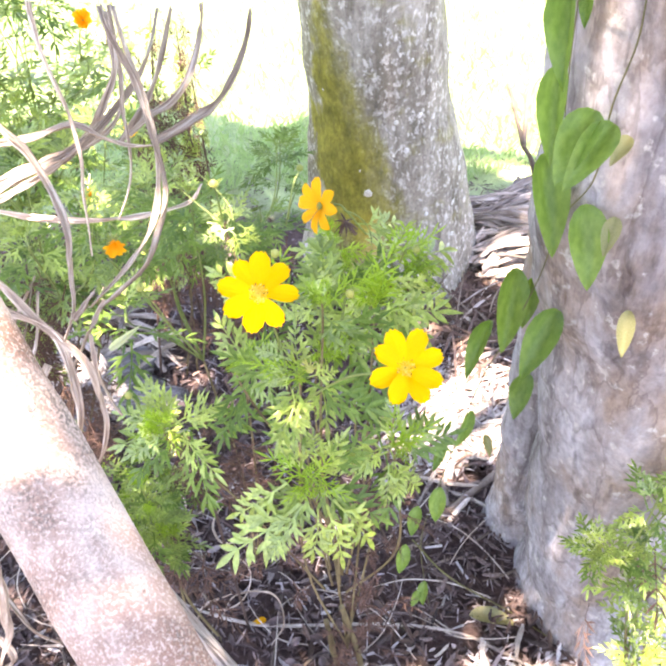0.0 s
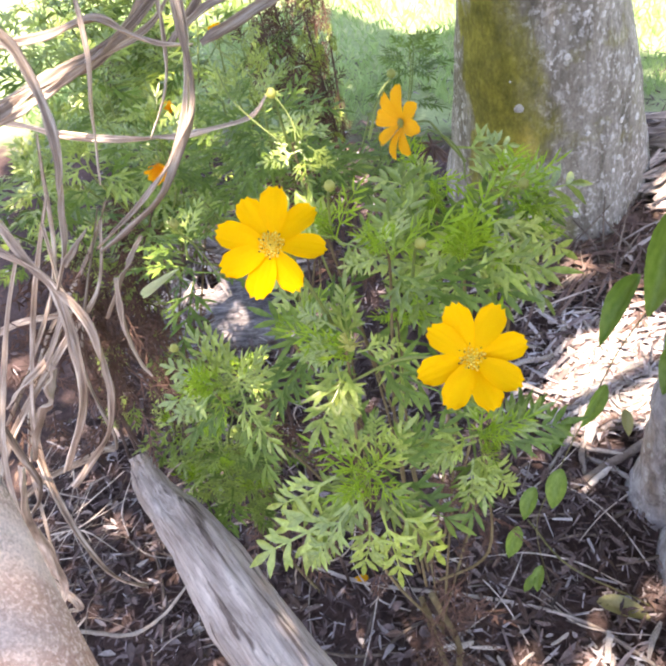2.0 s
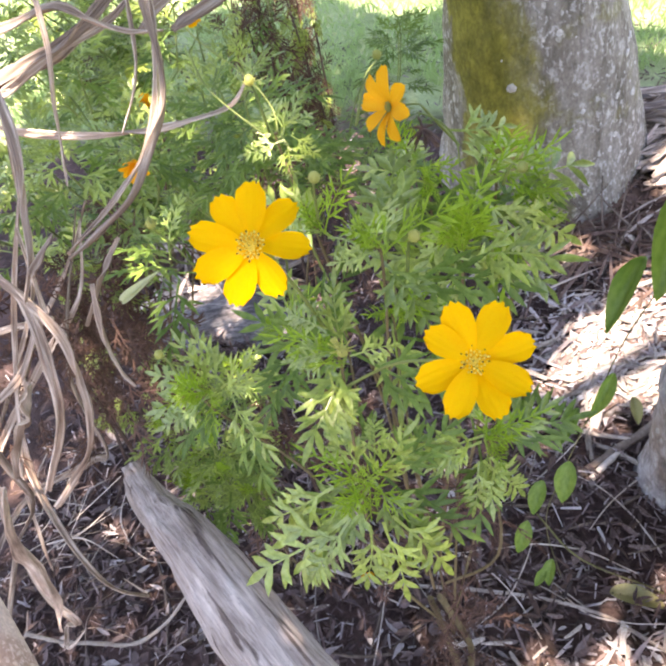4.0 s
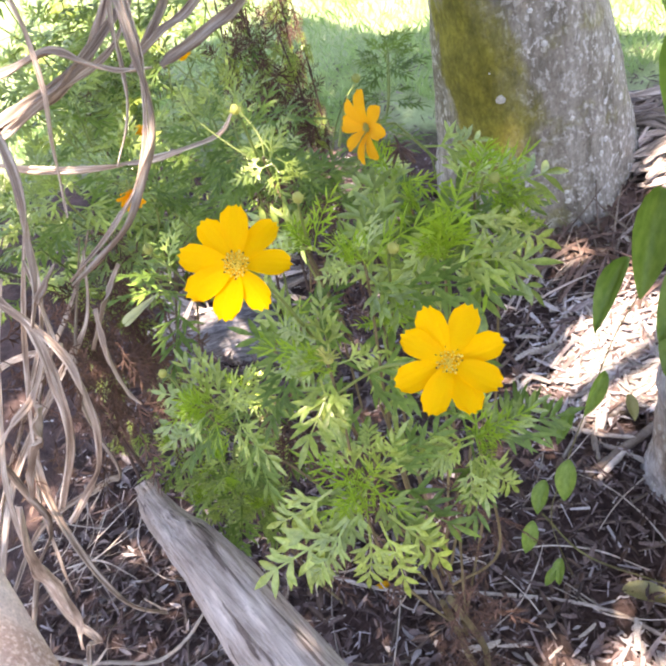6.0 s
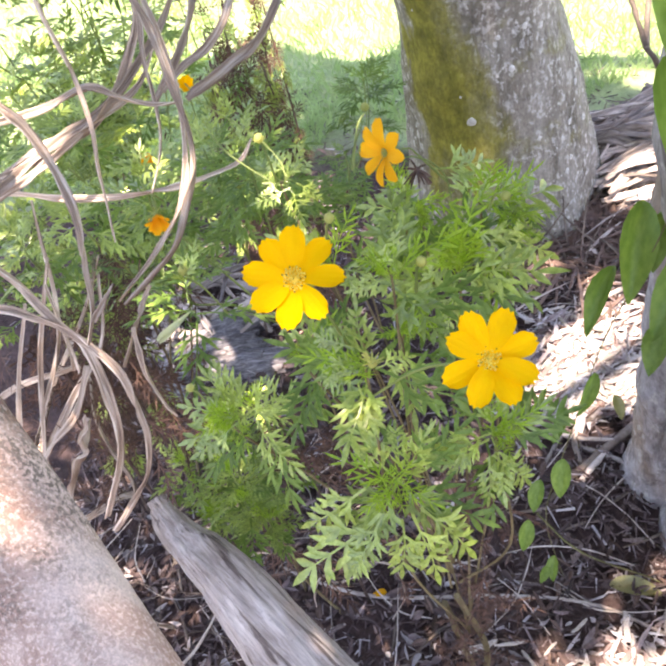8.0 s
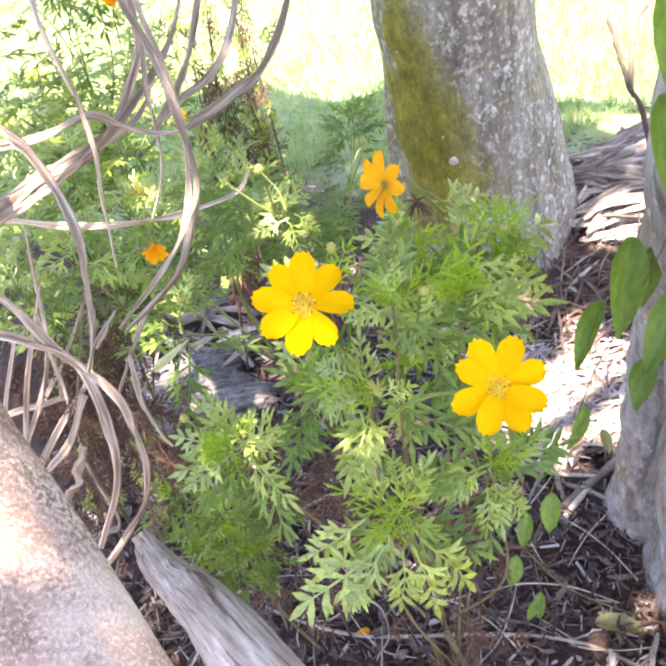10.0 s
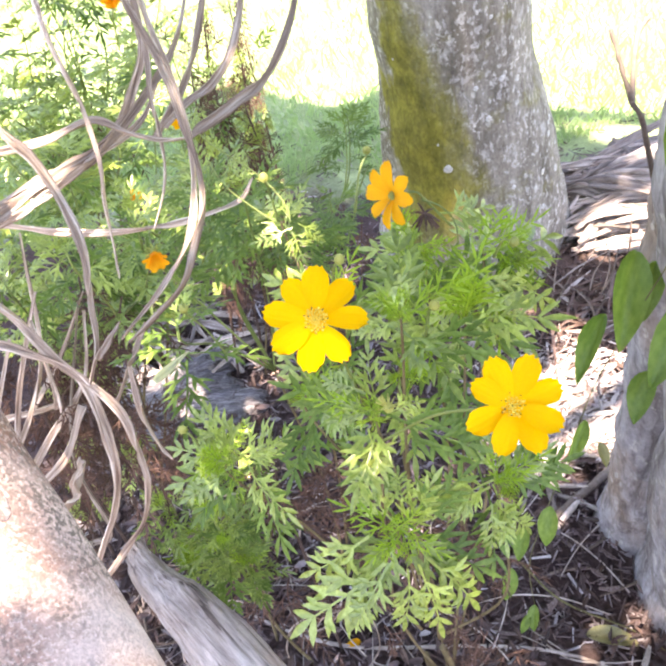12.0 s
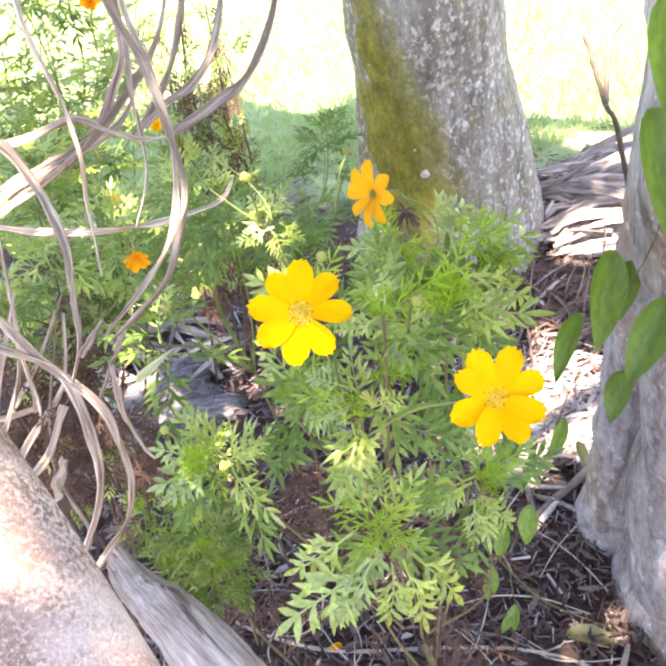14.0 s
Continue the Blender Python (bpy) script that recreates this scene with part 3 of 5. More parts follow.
def heart_leaf(seed):
    """A broad pointed leaf of unit length along +y, folded at the rib."""
    bm = bmesh.new()
    rows = []
    n = 9
    for j in range(n + 1):
        v = (1 - math.cos(math.pi * j / n)) / 2
        half = 0.36 * math.sin(math.pi * v ** 0.74) ** 0.8 if 0 < j < n else 0.0
        row = []
        for s in (-1, -0.5, 0, 0.5, 1):
            y = v - 0.05 * abs(s) * (1 - v) ** 2
            z = 0.20 * abs(s) * half / 0.36 - 0.18 * v * v + 0.02 * math.sin(v * 8 + s * 3 + seed)
            row.append(bm.verts.new((s * half, y, z)))
        rows.append(row)
    for lo, hi in zip(rows, rows[1:]):
        for i in range(4):
            bm.faces.new((lo[i], lo[i + 1], hi[i + 1], hi[i])).smooth = True
    bmesh.ops.remove_doubles(bm, verts=bm.verts, dist=1e-5)
    me = bpy.data.meshes.new("vine_leaf")
    bm.to_mesh(me)
    bm.free()
    return me


HEART, HEART_PALE = [heart_leaf(s) for s in range(3)], [heart_leaf(s + 5) for s in range(2)]
for me in HEART:
    me.materials.append(VINE)
for me in HEART_PALE:
    me.materials.append(VINE_PALE)


# ---------------------------------------------------------------- ground
def build_ground():
    bm = bmesh.new()
    xs = sorted({*np.linspace(-1.6, 1.6, 81).round(3).tolist(), -400.0, -60.0, -15.0, -6.0, -3.0, 3.0, 6.0, 15.0, 60.0, 400.0})
    ys = sorted({*np.linspace(-1.0, 3.0, 101).round(3).tolist(), -400.0, -60.0, -15.0, -5.0, -2.0, 4.5, 7.0, 15.0, 60.0, 400.0})
    grid = []
    for y in ys:
        row = []
        for x in xs:
            near = max(0.0, 1 - max(abs(x) - 1.4, 0) - max(abs(y - 1) - 1.8, 0))
            z = near * (0.022 * noise.fractal(Vector((x * 3, y * 3, 0)), 0.9, 2.0, 4) - 0.006)
            row.append(bm.verts.new((x, y, z)))
        grid.append(row)
    for lo, hi in zip(grid, grid[1:]):
        for i in range(len(xs) - 1):
            bm.faces.new((lo[i], lo[i + 1], hi[i + 1], hi[i])).smooth = True
    tagged(part("ground", bm, SOIL, None), "dark mulched garden soil running out into green lawn", "ground", kind="structure")


build_ground()


# ---------------------------------------------------------------- trees
def tree_trunk(points, radii, seg, steps, shape, rough, seed):
    bm = bmesh.new()
    tube(bm, points, radii, seg, steps, rough, shape, seed)
    return bm


# Spots to be sunlit; the unseen crowns keep leaves off their sun lines.
GAPS = [((0.215, 0.64, 0.0), 0.07), ((0.28, 0.68, 0.0), 0.11), ((0.36, 0.76, 0.0), 0.10), ((0.34, 0.61, 0.0), 0.045), ((0.33, 0.90, 0.0), 0.04), ((0.58, 1.19, 0.05), 0.06), ((-0.28, 0.40, 0.68), 0.03), ((0.46, 1.20, 0.05), 0.06), ((0.62, 1.42, 0.1), 0.03), ((0.17, 1.16, 0.85), 0.03), ((0.02, 1.2, 0.7), 0.025), ((0.22, 0.98, 0.0), 0.03),
        ((0.13, 0.055, 0.0), 0.036), ((0.215, 0.07, 0.0), 0.03), ((0.30, 0.05, 0.0), 0.036), ((0.38, 0.06, 0.0), 0.034), ((0.46, 0.04, 0.0), 0.03), ((-0.049, -0.087, 1.019), 0.022), ((-0.43, 0.72, 0.60), 0.05), ((-0.29, 0.13, 1.03), 0.03), ((-0.180, -0.224, 1.075), 0.030),
        ((-0.205, -0.190, 1.11), 0.036), ((-0.23, -0.158, 1.145), 0.036), ((-0.265, -0.112, 1.196), 0.036), ((-0.065, -0.34, 0.94), 0.014),
        ((-0.918, 0.376, 0.000), 0.035), ((-1.084, 0.657, 0.000), 0.04), ((0.105, 0.10, 0.000), 0.018),
        ((0.042, 0.169, 0.811), 0.009), ((0.013, 0.213, 0.832), 0.009), ((0.063, 0.252, 0.824), 0.008), ((-0.035, 0.245, 0.848), 0.008), ((-0.106, 0.165, 0.94), 0.023), ((-0.20, 0.040, 0.90), 0.010), ((-0.30, 0.10, 0.93), 0.035), ((-0.64, 0.86, 0.05), 0.045), ((-0.53, 0.81, 0.05), 0.03), ((-0.56, 0.76, 0.02), 0.02),
        ((-0.75, 0.9, 1.0), 0.10), ((-0.36, 0.92, 1.1), 0.07), ((-0.5, 1.25, 0.4), 0.16), ((-0.5, 0.5, 0.9), 0.045), ((-0.33, 0.6, 0.7), 0.04), ((-0.28, 0.75, 0.5), 0.04), ((-0.24, -0.06, 0.93), 0.022), ((0.45, 0.0, 0.44), 0.035), ((-0.150, 0.055, 1.018), 0.020)]
# Spots to be shaded: centre, radius, number of unseen leaves added to block sun.
SHADE_SPOTS = [((-0.40, 0.40, 0.82), 0.16, 220), ((-0.30, 0.60, 0.80), 0.14, 140), ((-0.057, -0.045, 1.05), 0.02, 60), ((-0.18, 0.02, 0.80), 0.06, 160), ((-0.03, -0.03, 0.82), 0.15, 430), ((0.0, 0.09, 0.92), 0.12, 130), ((-0.27, 0.27, 0.90), 0.10, 130), ((0.058, -0.10, 0.985), 0.035, 38), ((-0.048, -0.045, 1.06), 0.022, 34), ((-0.008, 0.13, 0.98), 0.04, 20), ((-0.17, -0.02, 0.85), 0.10, 90), ((-0.171, 0.022, 0.832), 0.07, 90), ((-0.153, 0.002, 0.794), 0.06, 90), ((-0.027, -0.080, 0.825), 0.05, 75), ((0.065, -0.053, 0.813), 0.03, 24), ((0.124, 0.204, 0.335), 0.05, 50), ((-0.073, -0.074, 0.869), 0.05, 60), ((-0.271, 0.067, 0.586), 0.07, 90), ((-0.012, -0.110, 0.858), 0.04, 40), ((0.28, 1.11, 0.12), 0.11, 150), ((-0.22, -0.03, 0.42), 0.09, 110), ((0.20, 0.40, 0.0), 0.09, 60)]


def crown(tree, rng, count, xr, yr, zr, label):
    """Unseen loose leafy canopy, added for shade, with gaps; leaves joined into one mesh."""
    bm = bmesh.new()
    gaps = [(Vector(c), r) for c, r in GAPS]
    made = 0
    while made < count:
        g = Vector((rng.uniform(*xr), rng.uniform(*yr), 0))
        if g.y > 2.05 + 0.35 * noise.noise(Vector((g.x * 2, 0, 0))) + (0.3 if g.x < 0.3 else -0.25):
            continue
        z = rng.uniform(*zr)
        p = g + SUN * (z / SUN.z)
        room = 1.0
        for c, r in gaps:
            rel = p - c
            rel = rel - SUN * rel.dot(SUN)
            uneven = 1 + 0.45 * noise.noise(rel.normalized() * 1.7 + c * 9) if r > 0.05 else 1.0
            room = min(room, rel.length - r * uneven)
        if room < 0.008:
            continue
        d = Vector((rng.uniform(-1, 1), rng.uniform(-1, 1), rng.uniform(-0.5, 0.2))).normalized()
        s = d.cross(Vector((rng.uniform(-0.4, 0.4), rng.uniform(-0.4, 0.4), 1))).normalized()
        ln = min(rng.uniform(0.038, 0.066), 2.2 * room + 0.01)
        blade(bm, p - d * ln * 0.5, d, s, s.cross(d), ln, ln * rng.uniform(0.26, 0.34), 0.15, 0.1)
        made += 1
    for c, r, n in SHADE_SPOTS:                                # extra leaves put on the sun lines of spots to be shaded
        if yr[0] > 0:
            break
        for i in range(n):
            p = Vector(c) + Vector((rng.uniform(-r, r), rng.uniform(-r, r), 0)) + SUN * (rng.uniform(zr[0], zr[1]) / SUN.z)
            if any(((p - g) - SUN * (p - g).dot(SUN)).length < q + 0.014 for g, q in gaps):
                continue
            d = Vector((rng.uniform(-1, 1), rng.uniform(-1, 1), rng.uniform(-0.5, 0.2))).normalized()
            s = d.cross(Vector((rng.uniform(-0.4, 0.4), rng.uniform(-0.4, 0.4), 1))).normalized()
            blade(bm, p - d * 0.03, d, s, s.cross(d), rng.uniform(0.05, 0.08), rng.uniform(0.018, 0.026), 0.15, 0.1)
    part("crown", bm, CANOPY, tree, label)


def limbs(tree, rng, start, count, reach, rise, material):
    for i in range(count):
        an = -0.5 - i * 2.1 / max(count - 1, 1) + rng.uniform(-0.1, 0.1)
        out = Vector((math.cos(an), math.sin(an), 0))
        s = Vector(start)
        bm = bmesh.new()
        tube(bm, [s, s + out * reach * 0.4 + Vector((0, 0, rise * 0.5)), s + out * reach + Vector((0, 0, rise))], [0.06, 0.04, 0.015], 8, 5, 0.01)
        part("limb", bm, material, tree)


def build_trees():
    rng = random.Random(3)
    grey = thing("tree", (0.15, 1.33, 0.0), "broad grey tree trunk with yellow-green moss and pale lichen", "tree")

    def flare(an, u):
        return 1 + (0.10 * math.cos(3 * an + 0.6) + 0.05 * math.cos(7 * an)) * max(0.0, 1 - u * 5)

    base = Vector((0.165, 1.32, -0.03))
    up = Vector((-0.075, -0.10, 1))
    pts = [base + up * z for z in (0, 0.15, 0.33, 0.6, 1.0, 1.8, 3.0, 4.2)]
    prof = [0.268, 0.240, 0.212, 0.172, 0.15, 0.14, 0.12, 0.09]
    bm = tree_trunk([p - Vector((0.143, 1.29, 0.0)) for p in pts], prof, 72, 14, flare, 0.012, 1)
    bm.normal_update()
    skin = [(v.co + Vector((0.143, 1.29, 0.0)), v.normal.copy()) for v in bm.verts if v.co.z < 0.9]
    part("trunk", bm, BARK_MOSSY, grey, "mossy lichen-spotted trunk", Matrix.Translation((0.143, 1.29, 0.0)))
    for i in range(34):                                  # crusts of pale lichen on the bark
        u, z = (0.084, 0.38) if i == 0 else (rng.uniform(-0.02 if i < 5 else 0.14, 0.36), rng.uniform(0.08, 0.72))
        r = 0.0105 if i == 0 else rng.uniform(0.002, 0.004 if i < 5 else 0.008)
        sight = Vector((u, 0.6, z))
        near = min(skin, key=lambda v: (v[0].x - sight.x) ** 2 + (v[0].z - sight.z) ** 2 + (0 if v[1].y < -0.2 else 9))
        disc = bmesh.new()
        bmesh.ops.create_uvsphere(disc, u_segments=12, v_segments=6, radius=1.0)
        for v in disc.verts:
            v.co = Vector((v.co.x, v.co.y, v.co.z * 0.22)) * r * (1 + .35 * noise.noise(v.co * 1.6 + Vector((i * 3, 0, 0))))
        part("lichen_patch", smooth_all(disc), LICHEN, grey, "", oriented(near[0], near[1].orthogonal(), near[1], 1.0))
    limbs(grey, rng, pts[-1], 4, 0.9, 0.5, BARK_MOSSY)
    crown(grey, rng, 19000, (-1.5, 1.3), (0.7, 3.0), (3.0, 4.6), "unseen green leafy crown added for dappled shade")

    pale = thing("tree", (0.46, 0.32, 0.0), "pale flaking tree trunk with fluted base and climbing vine", "tree")

    def lobes(an, u):
        return 1 + (0.10 * math.cos(3 * an + 1.9) + 0.05 * math.cos(5 * an)) * max(0.15, 1 - u * 4)

    # Upper points, out of view, bend aside so sun reaches the mulch.
    pts2 = [Vector(v) for v in ((0.515, 0.275, -0.03), (0.50, 0.262, 0.12), (0.458, 0.24, 0.35), (0.400, 0.205, 0.65), (0.338, 0.16, 1.0), (0.325, 0.10, 1.5), (0.43, 0.06, 2.4), (0.52, 0.05, 3.4))]
    bm = tree_trunk(pts2, [0.205, 0.18, 0.152, 0.135, 0.125, 0.12, 0.11, 0.08], 64, 14, lobes, 0.016, 2)
    part("trunk", bm, BARK_PALE, pale, "pale grey and tan flaking bark")
    bm = tree_trunk([(0.365, 0.42, -0.03), (0.36, 0.40, 0.10), (0.34, 0.365, 0.32), (0.315, 0.31, 0.62), (0.295, 0.24, 0.95), (0.30, 0.19, 1.3)], [0.085, 0.07, 0.058, 0.055, 0.055, 0.05], 36, 14, None, 0.008, 3)
    part("buttress", bm, BARK_PALE, pale, "rounded pale root buttress")
    limbs(pale, rng, pts2[-1], 4, 0.9, 0.5, BARK_PALE)
    crown(pale, rng, 11800, (-1.4, 1.3), (-0.7, 0.9), (2.6, 4.2), "unseen green leafy crown added for dappled shade")


build_trees()


def build_limb():
    leaning = thing("leaning_trunk", (0.54, -1.15, 0.0), "slim leaning trunk with smooth pinkish pale bark", "trunk")
    a, d = Vector((-0.136, -0.28, 1.004)), Vector((-0.78, 1.0, 1.151))
    bm = bmesh.new()
    pts = [a + d * s for s in (-0.88, -0.6, -0.3, 0.0, 0.3, 0.7, 1.2)]
    tube(bm, pts, [0.040, 0.037, 0.034, 0.032, 0.031, 0.030, 0.026], 36, 16, 0.0016, None, 7)
    part("bark", bm, BARK_LIMB, leaning, "mottled pinkish grey bark")
    rng = random.Random(19)
    for i in range(9):                                  # scabs of pale bark still clinging to it
        at = a + d * rng.uniform(-.12, .16)
        out = Vector((rng.uniform(-.2, 1), rng.uniform(-.8, .3), rng.uniform(.2, 1)))
        out = (out - d * out.dot(d) / d.length_squared).normalized()
        bm = bmesh.new()
        bmesh.ops.create_uvsphere(bm, u_segments=12, v_segments=6, radius=1.0)
        for v in bm.verts:
            v.co = v.co * (1 + .35 * noise.noise(v.co * 1.7 + Vector((i, 0, 0))))
            v.co = Vector((v.co.x * .0018, v.co.y * .0034, v.co.z * .0008)) * (1 + (i % 4) * .5)
        part("bark_scab", smooth_all(bm), BARK_LIMB, leaning, "", oriented(at + out * .0312, d, out, 1.0))


build_limb()


def build_log():
    log = thing("weathered_log", (0.20, -0.40, 0.0), "split weathered grey log leaning above the litter", "log")
    end, way = Vector((-0.38, 0.10, 0.535)), Vector((0.12, -0.106, -0.108)).normalized()
    pts = [end + way * s for s in (0, 0.05, 0.13, 0.25, 0.45, 0.7, 0.95)]

    def grooves(an, u):
        flat = 1 - 0.16 * max(0.0, math.cos(an - 1.2)) ** 3
        return flat + 0.20 * noise.noise(Vector((math.cos(an) * 3, math.sin(an) * 3, u * 2.5))) + 0.06 * noise.noise(Vector((math.cos(an) * 11, math.sin(an) * 11, u * 5)))

    bm = bmesh.new()
    tube(bm, [(x, s, 0) for s, x in ((0, -0.006), (0.05, 0.004), (0.13, -0.003), (0.25, 0.004), (0.45, 0), (0.7, 0), (0.95, 0))], [0.012, 0.023, 0.035, 0.046, 0.054, 0.058, 0.058], 64, 20, 0.005, grooves, 4)
    part("wood", bm, WEATHERED, log, "grooved grey weathered wood", oriented(end, way, (0, 0, 1), 1.0))
    for i in range(5):
        o = Vector((-0.03 - 0.006 * i, -0.03, -0.012 * i))
        bm = bmesh.new()
        s = pts[3] + o + way * (0.03 * i)
        ribbon(bm, [s, s + way * 0.15 + Vector((-0.004, 0, 0)), s + way * 0.4 + Vector((-0.012, -0.005, 0))], [0.004, 0.009, 0.006], 6, 0.3, seed=i, thick=0.003)
        part("splinter", bm, WEATHERED, log)


build_log()


# ---------------------------------------------------------------- dried strap leaves
def build_straps():
    clump = thing("dried_strap_leaves", (-0.42, 0.12, 0.0), "tangled hanging clump of dry grey-brown strap leaves", "dry leaves")
    k = [0]

    def strap(points, widths, fold=0.4, twist=(0, 60)):
        k[0] += 1
        widths = [w * 0.70 for w in widths]
        twist, fold = (twist[0], twist[1] * 1.6), fold * 1.25
        bm = bmesh.new()
        ribbon(bm, points, widths, 7, fold, twist, 0.0008, seed=k[0], loose=1.9)
        part("strap_leaf", bm, STRAP, clump)

    strap([(-0.202, 0.223, 1.149), (-0.192, 0.199, 1.137), (-0.168, 0.160, 1.107), (-0.153, 0.121, 1.078), (-0.143, 0.093, 1.054), (-0.140, 0.069, 1.036), (-0.144, 0.042, 1.023), (-0.153, 0.014, 1.009), (-0.173, -0.006, 0.998), (-0.192, -0.022, 0.991)], [.005, .0055, .005, .0045, .005, .0045, .002], .5, (20, 50))
    strap([(-0.197, 0.244, 1.141), (-0.181, 0.196, 1.117), (-0.167, 0.163, 1.096), (-0.153, 0.128, 1.070), (-0.147, 0.095, 1.050), (-0.151, 0.071, 1.025), (-0.160, 0.048, 1.009), (-0.180, 0.023, 0.993), (-0.205, -0.006, 0.980)], [.004, .005, .004, .004, .004, .0015], .5, (-30, 40))
    strap([(-0.254, 0.192, 1.167), (-0.249, 0.174, 1.154), (-0.237, 0.145, 1.130), (-0.219, 0.113, 1.101), (-0.208, 0.084, 1.075), (-0.207, 0.061, 1.051), (-0.204, 0.040, 1.029), (-0.202, 0.024, 1.011)], [.004, .004, .0038, .003, .002, .0008], .6, (0, 90))
    strap([(-0.277, 0.086, 1.117), (-0.251, 0.066, 1.099), (-0.234, 0.048, 1.085), (-0.219, 0.028, 1.069), (-0.208, 0.004, 1.050), (-0.206, -0.017, 1.027), (-0.205, -0.036, 1.007), (-0.217, -0.048, 0.981)], [.005, .0055, .005, .0045, .004, .0035, .002], .5, (-20, 60))
    strap([(-0.206, -0.044, 0.999), (-0.196, -0.040, 1.009), (-0.185, -0.033, 1.021)], [.003, .004, .0006], .4, (0, 40))
    strap([(-0.315, 0.128, 1.064), (-0.268, 0.135, 1.065), (-0.231, 0.145, 1.070), (-0.208, 0.144, 1.059), (-0.184, 0.144, 1.048), (-0.163, 0.154, 1.042)], [.004, .005, .006, .005, .004, .002], .4, (30, -30))
    strap([(-0.349, 0.120, 1.002), (-0.308, 0.128, 1.018), (-0.270, 0.134, 1.035), (-0.242, 0.146, 1.043), (-0.220, 0.169, 1.050), (-0.200, 0.197, 1.063), (-0.184, 0.226, 1.076), (-0.171, 0.260, 1.096), (-0.165, 0.295, 1.118)], [.006, .007, .007, .006, .005, .005, .005], .35, (10, 60))
    strap([(-0.345, 0.107, 1.002), (-0.296, 0.116, 1.019), (-0.259, 0.123, 1.037), (-0.235, 0.148, 1.045), (-0.217, 0.176, 1.057)], [.004, .005, .005, .004, .001], .5, (0, 60))
    strap([(-0.348, 0.130, 1.012), (-0.297, 0.132, 1.022), (-0.264, 0.149, 1.035), (-0.235, 0.167, 1.036), (-0.212, 0.201, 1.039), (-0.197, 0.235, 1.059)], [.004, .005, .005, .004, .002], .5, (40, -20))
    strap([(-0.354, 0.133, 1.002), (-0.297, 0.147, 1.023), (-0.261, 0.156, 1.028), (-0.235, 0.182, 1.037), (-0.218, 0.218, 1.058), (-0.207, 0.245, 1.086), (-0.218, 0.291, 1.120)], [.005, .007, .007, .006, .005, .005], .4, (-20, 40))
    strap([(-0.173, 0.191, 1.023), (-0.163, 0.196, 1.027), (-0.138, 0.217, 1.032), (-0.113, 0.242, 1.039), (-0.092, 0.275, 1.057), (-0.080, 0.311, 1.079), (-0.075, 0.332, 1.100)], [.004, .007, .007, .006, .005, .005], .4, (0, 50))
    strap([(-0.201, 0.214, 1.022), (-0.185, 0.236, 1.029), (-0.162, 0.258, 1.034), (-0.141, 0.292, 1.052), (-0.131, 0.331, 1.078), (-0.128, 0.353, 1.101)], [.004, .006, .006, .005, .005], .4, (40, -20))
    strap([(-0.216, 0.224, 1.006), (-0.193, 0.250, 1.030), (-0.176, 0.292, 1.057), (-0.162, 0.348, 1.100)], [.005, .006, .006, .005], .4, (0, 40))
    strap([(-0.367, 0.157, 0.985), (-0.330, 0.146, 0.983), (-0.290, 0.135, 0.980), (-0.247, 0.135, 0.974), (-0.207, 0.147, 0.967), (-0.176, 0.161, 0.963), (-0.146, 0.187, 0.957), (-0.135, 0.209, 0.964)], [.005, .005, .0045, .004, .0045, .004, .001], .4, (20, 90))
    strap([(-0.205, 0.264, 1.135), (-0.194, 0.214, 1.094), (-0.190, 0.178, 1.071), (-0.185, 0.153, 1.043), (-0.186, 0.129, 1.018), (-0.198, 0.104, 0.993)], [.003, .0035, .003, .0025, .0008], .5, (0, 70))
    strap([(-0.304, 0.018, 1.019), (-0.271, -0.004, 1.006), (-0.243, -0.029, 0.990), (-0.219, -0.042, 0.974), (-0.201, -0.056, 0.956), (-0.194, -0.070, 0.932), (-0.191, -0.082, 0.913), (-0.205, -0.089, 0.878), (-0.230, -0.095, 0.846), (-0.256, -0.100, 0.815)], [.005, .006, .0055, .005, .0045, .004, .004, .004], .5, (0, 80))
    strap([(-0.307, -0.007, 0.993), (-0.273, -0.018, 0.991), (-0.243, -0.031, 0.988), (-0.225, -0.041, 0.974), (-0.218, -0.058, 0.949), (-0.214, -0.073, 0.925), (-0.227, -0.084, 0.886), (-0.257, -0.096, 0.833)], [.005, .005, .005, .0055, .005, .005, .004], .5, (30, -40))
    strap([(-0.260, -0.006, 0.914), (-0.275, -0.032, 0.889), (-0.296, -0.048, 0.875), (-0.316, -0.056, 0.855)], [.006, .006, .004, .002], .2, (0, 30))
    strap([(-0.228, 0.029, 0.918), (-0.223, 0.006, 0.892), (-0.212, -0.013, 0.871), (-0.205, -0.016, 0.852)], [.003, .005, .004, .001], .4, (0, 60))
    strap([(-0.226, 0.082, 0.915), (-0.242, 0.059, 0.893), (-0.267, 0.045, 0.853)], [.003, .005, .003], .4, (0, 60))
    strap([(-0.315, -0.08, 0.806), (-0.344, -0.08, 0.742), (-0.358, -0.08, 0.691), (-0.372, -0.078, 0.633), (-0.396, -0.075, 0.554), (-0.441, -0.07, 0.451)], [.006, .010, .011, .010, .008, .003], .5, (0, 120))
    strap([(-0.245, -0.06, 0.914), (-0.264, -0.06, 0.879), (-0.293, -0.06, 0.838), (-0.323, -0.06, 0.785)], [.007, .010, .008, .003], .4, (20, 80))
    rng = random.Random(12)
    for i in range(8):                                   # the rest of the clump, swinging and curling down to its foot
        top = Vector((-0.353, 0.165, 0.889)) + Vector((rng.uniform(-.16, .10), rng.uniform(-.08, .16), rng.uniform(-.10, .12)))
        foot = Vector((-0.537, -0.005, 0.351)) + Vector((rng.uniform(-.16, .14), rng.uniform(-.10, .14), 0))
        foot.z = rng.uniform(.01, .45)
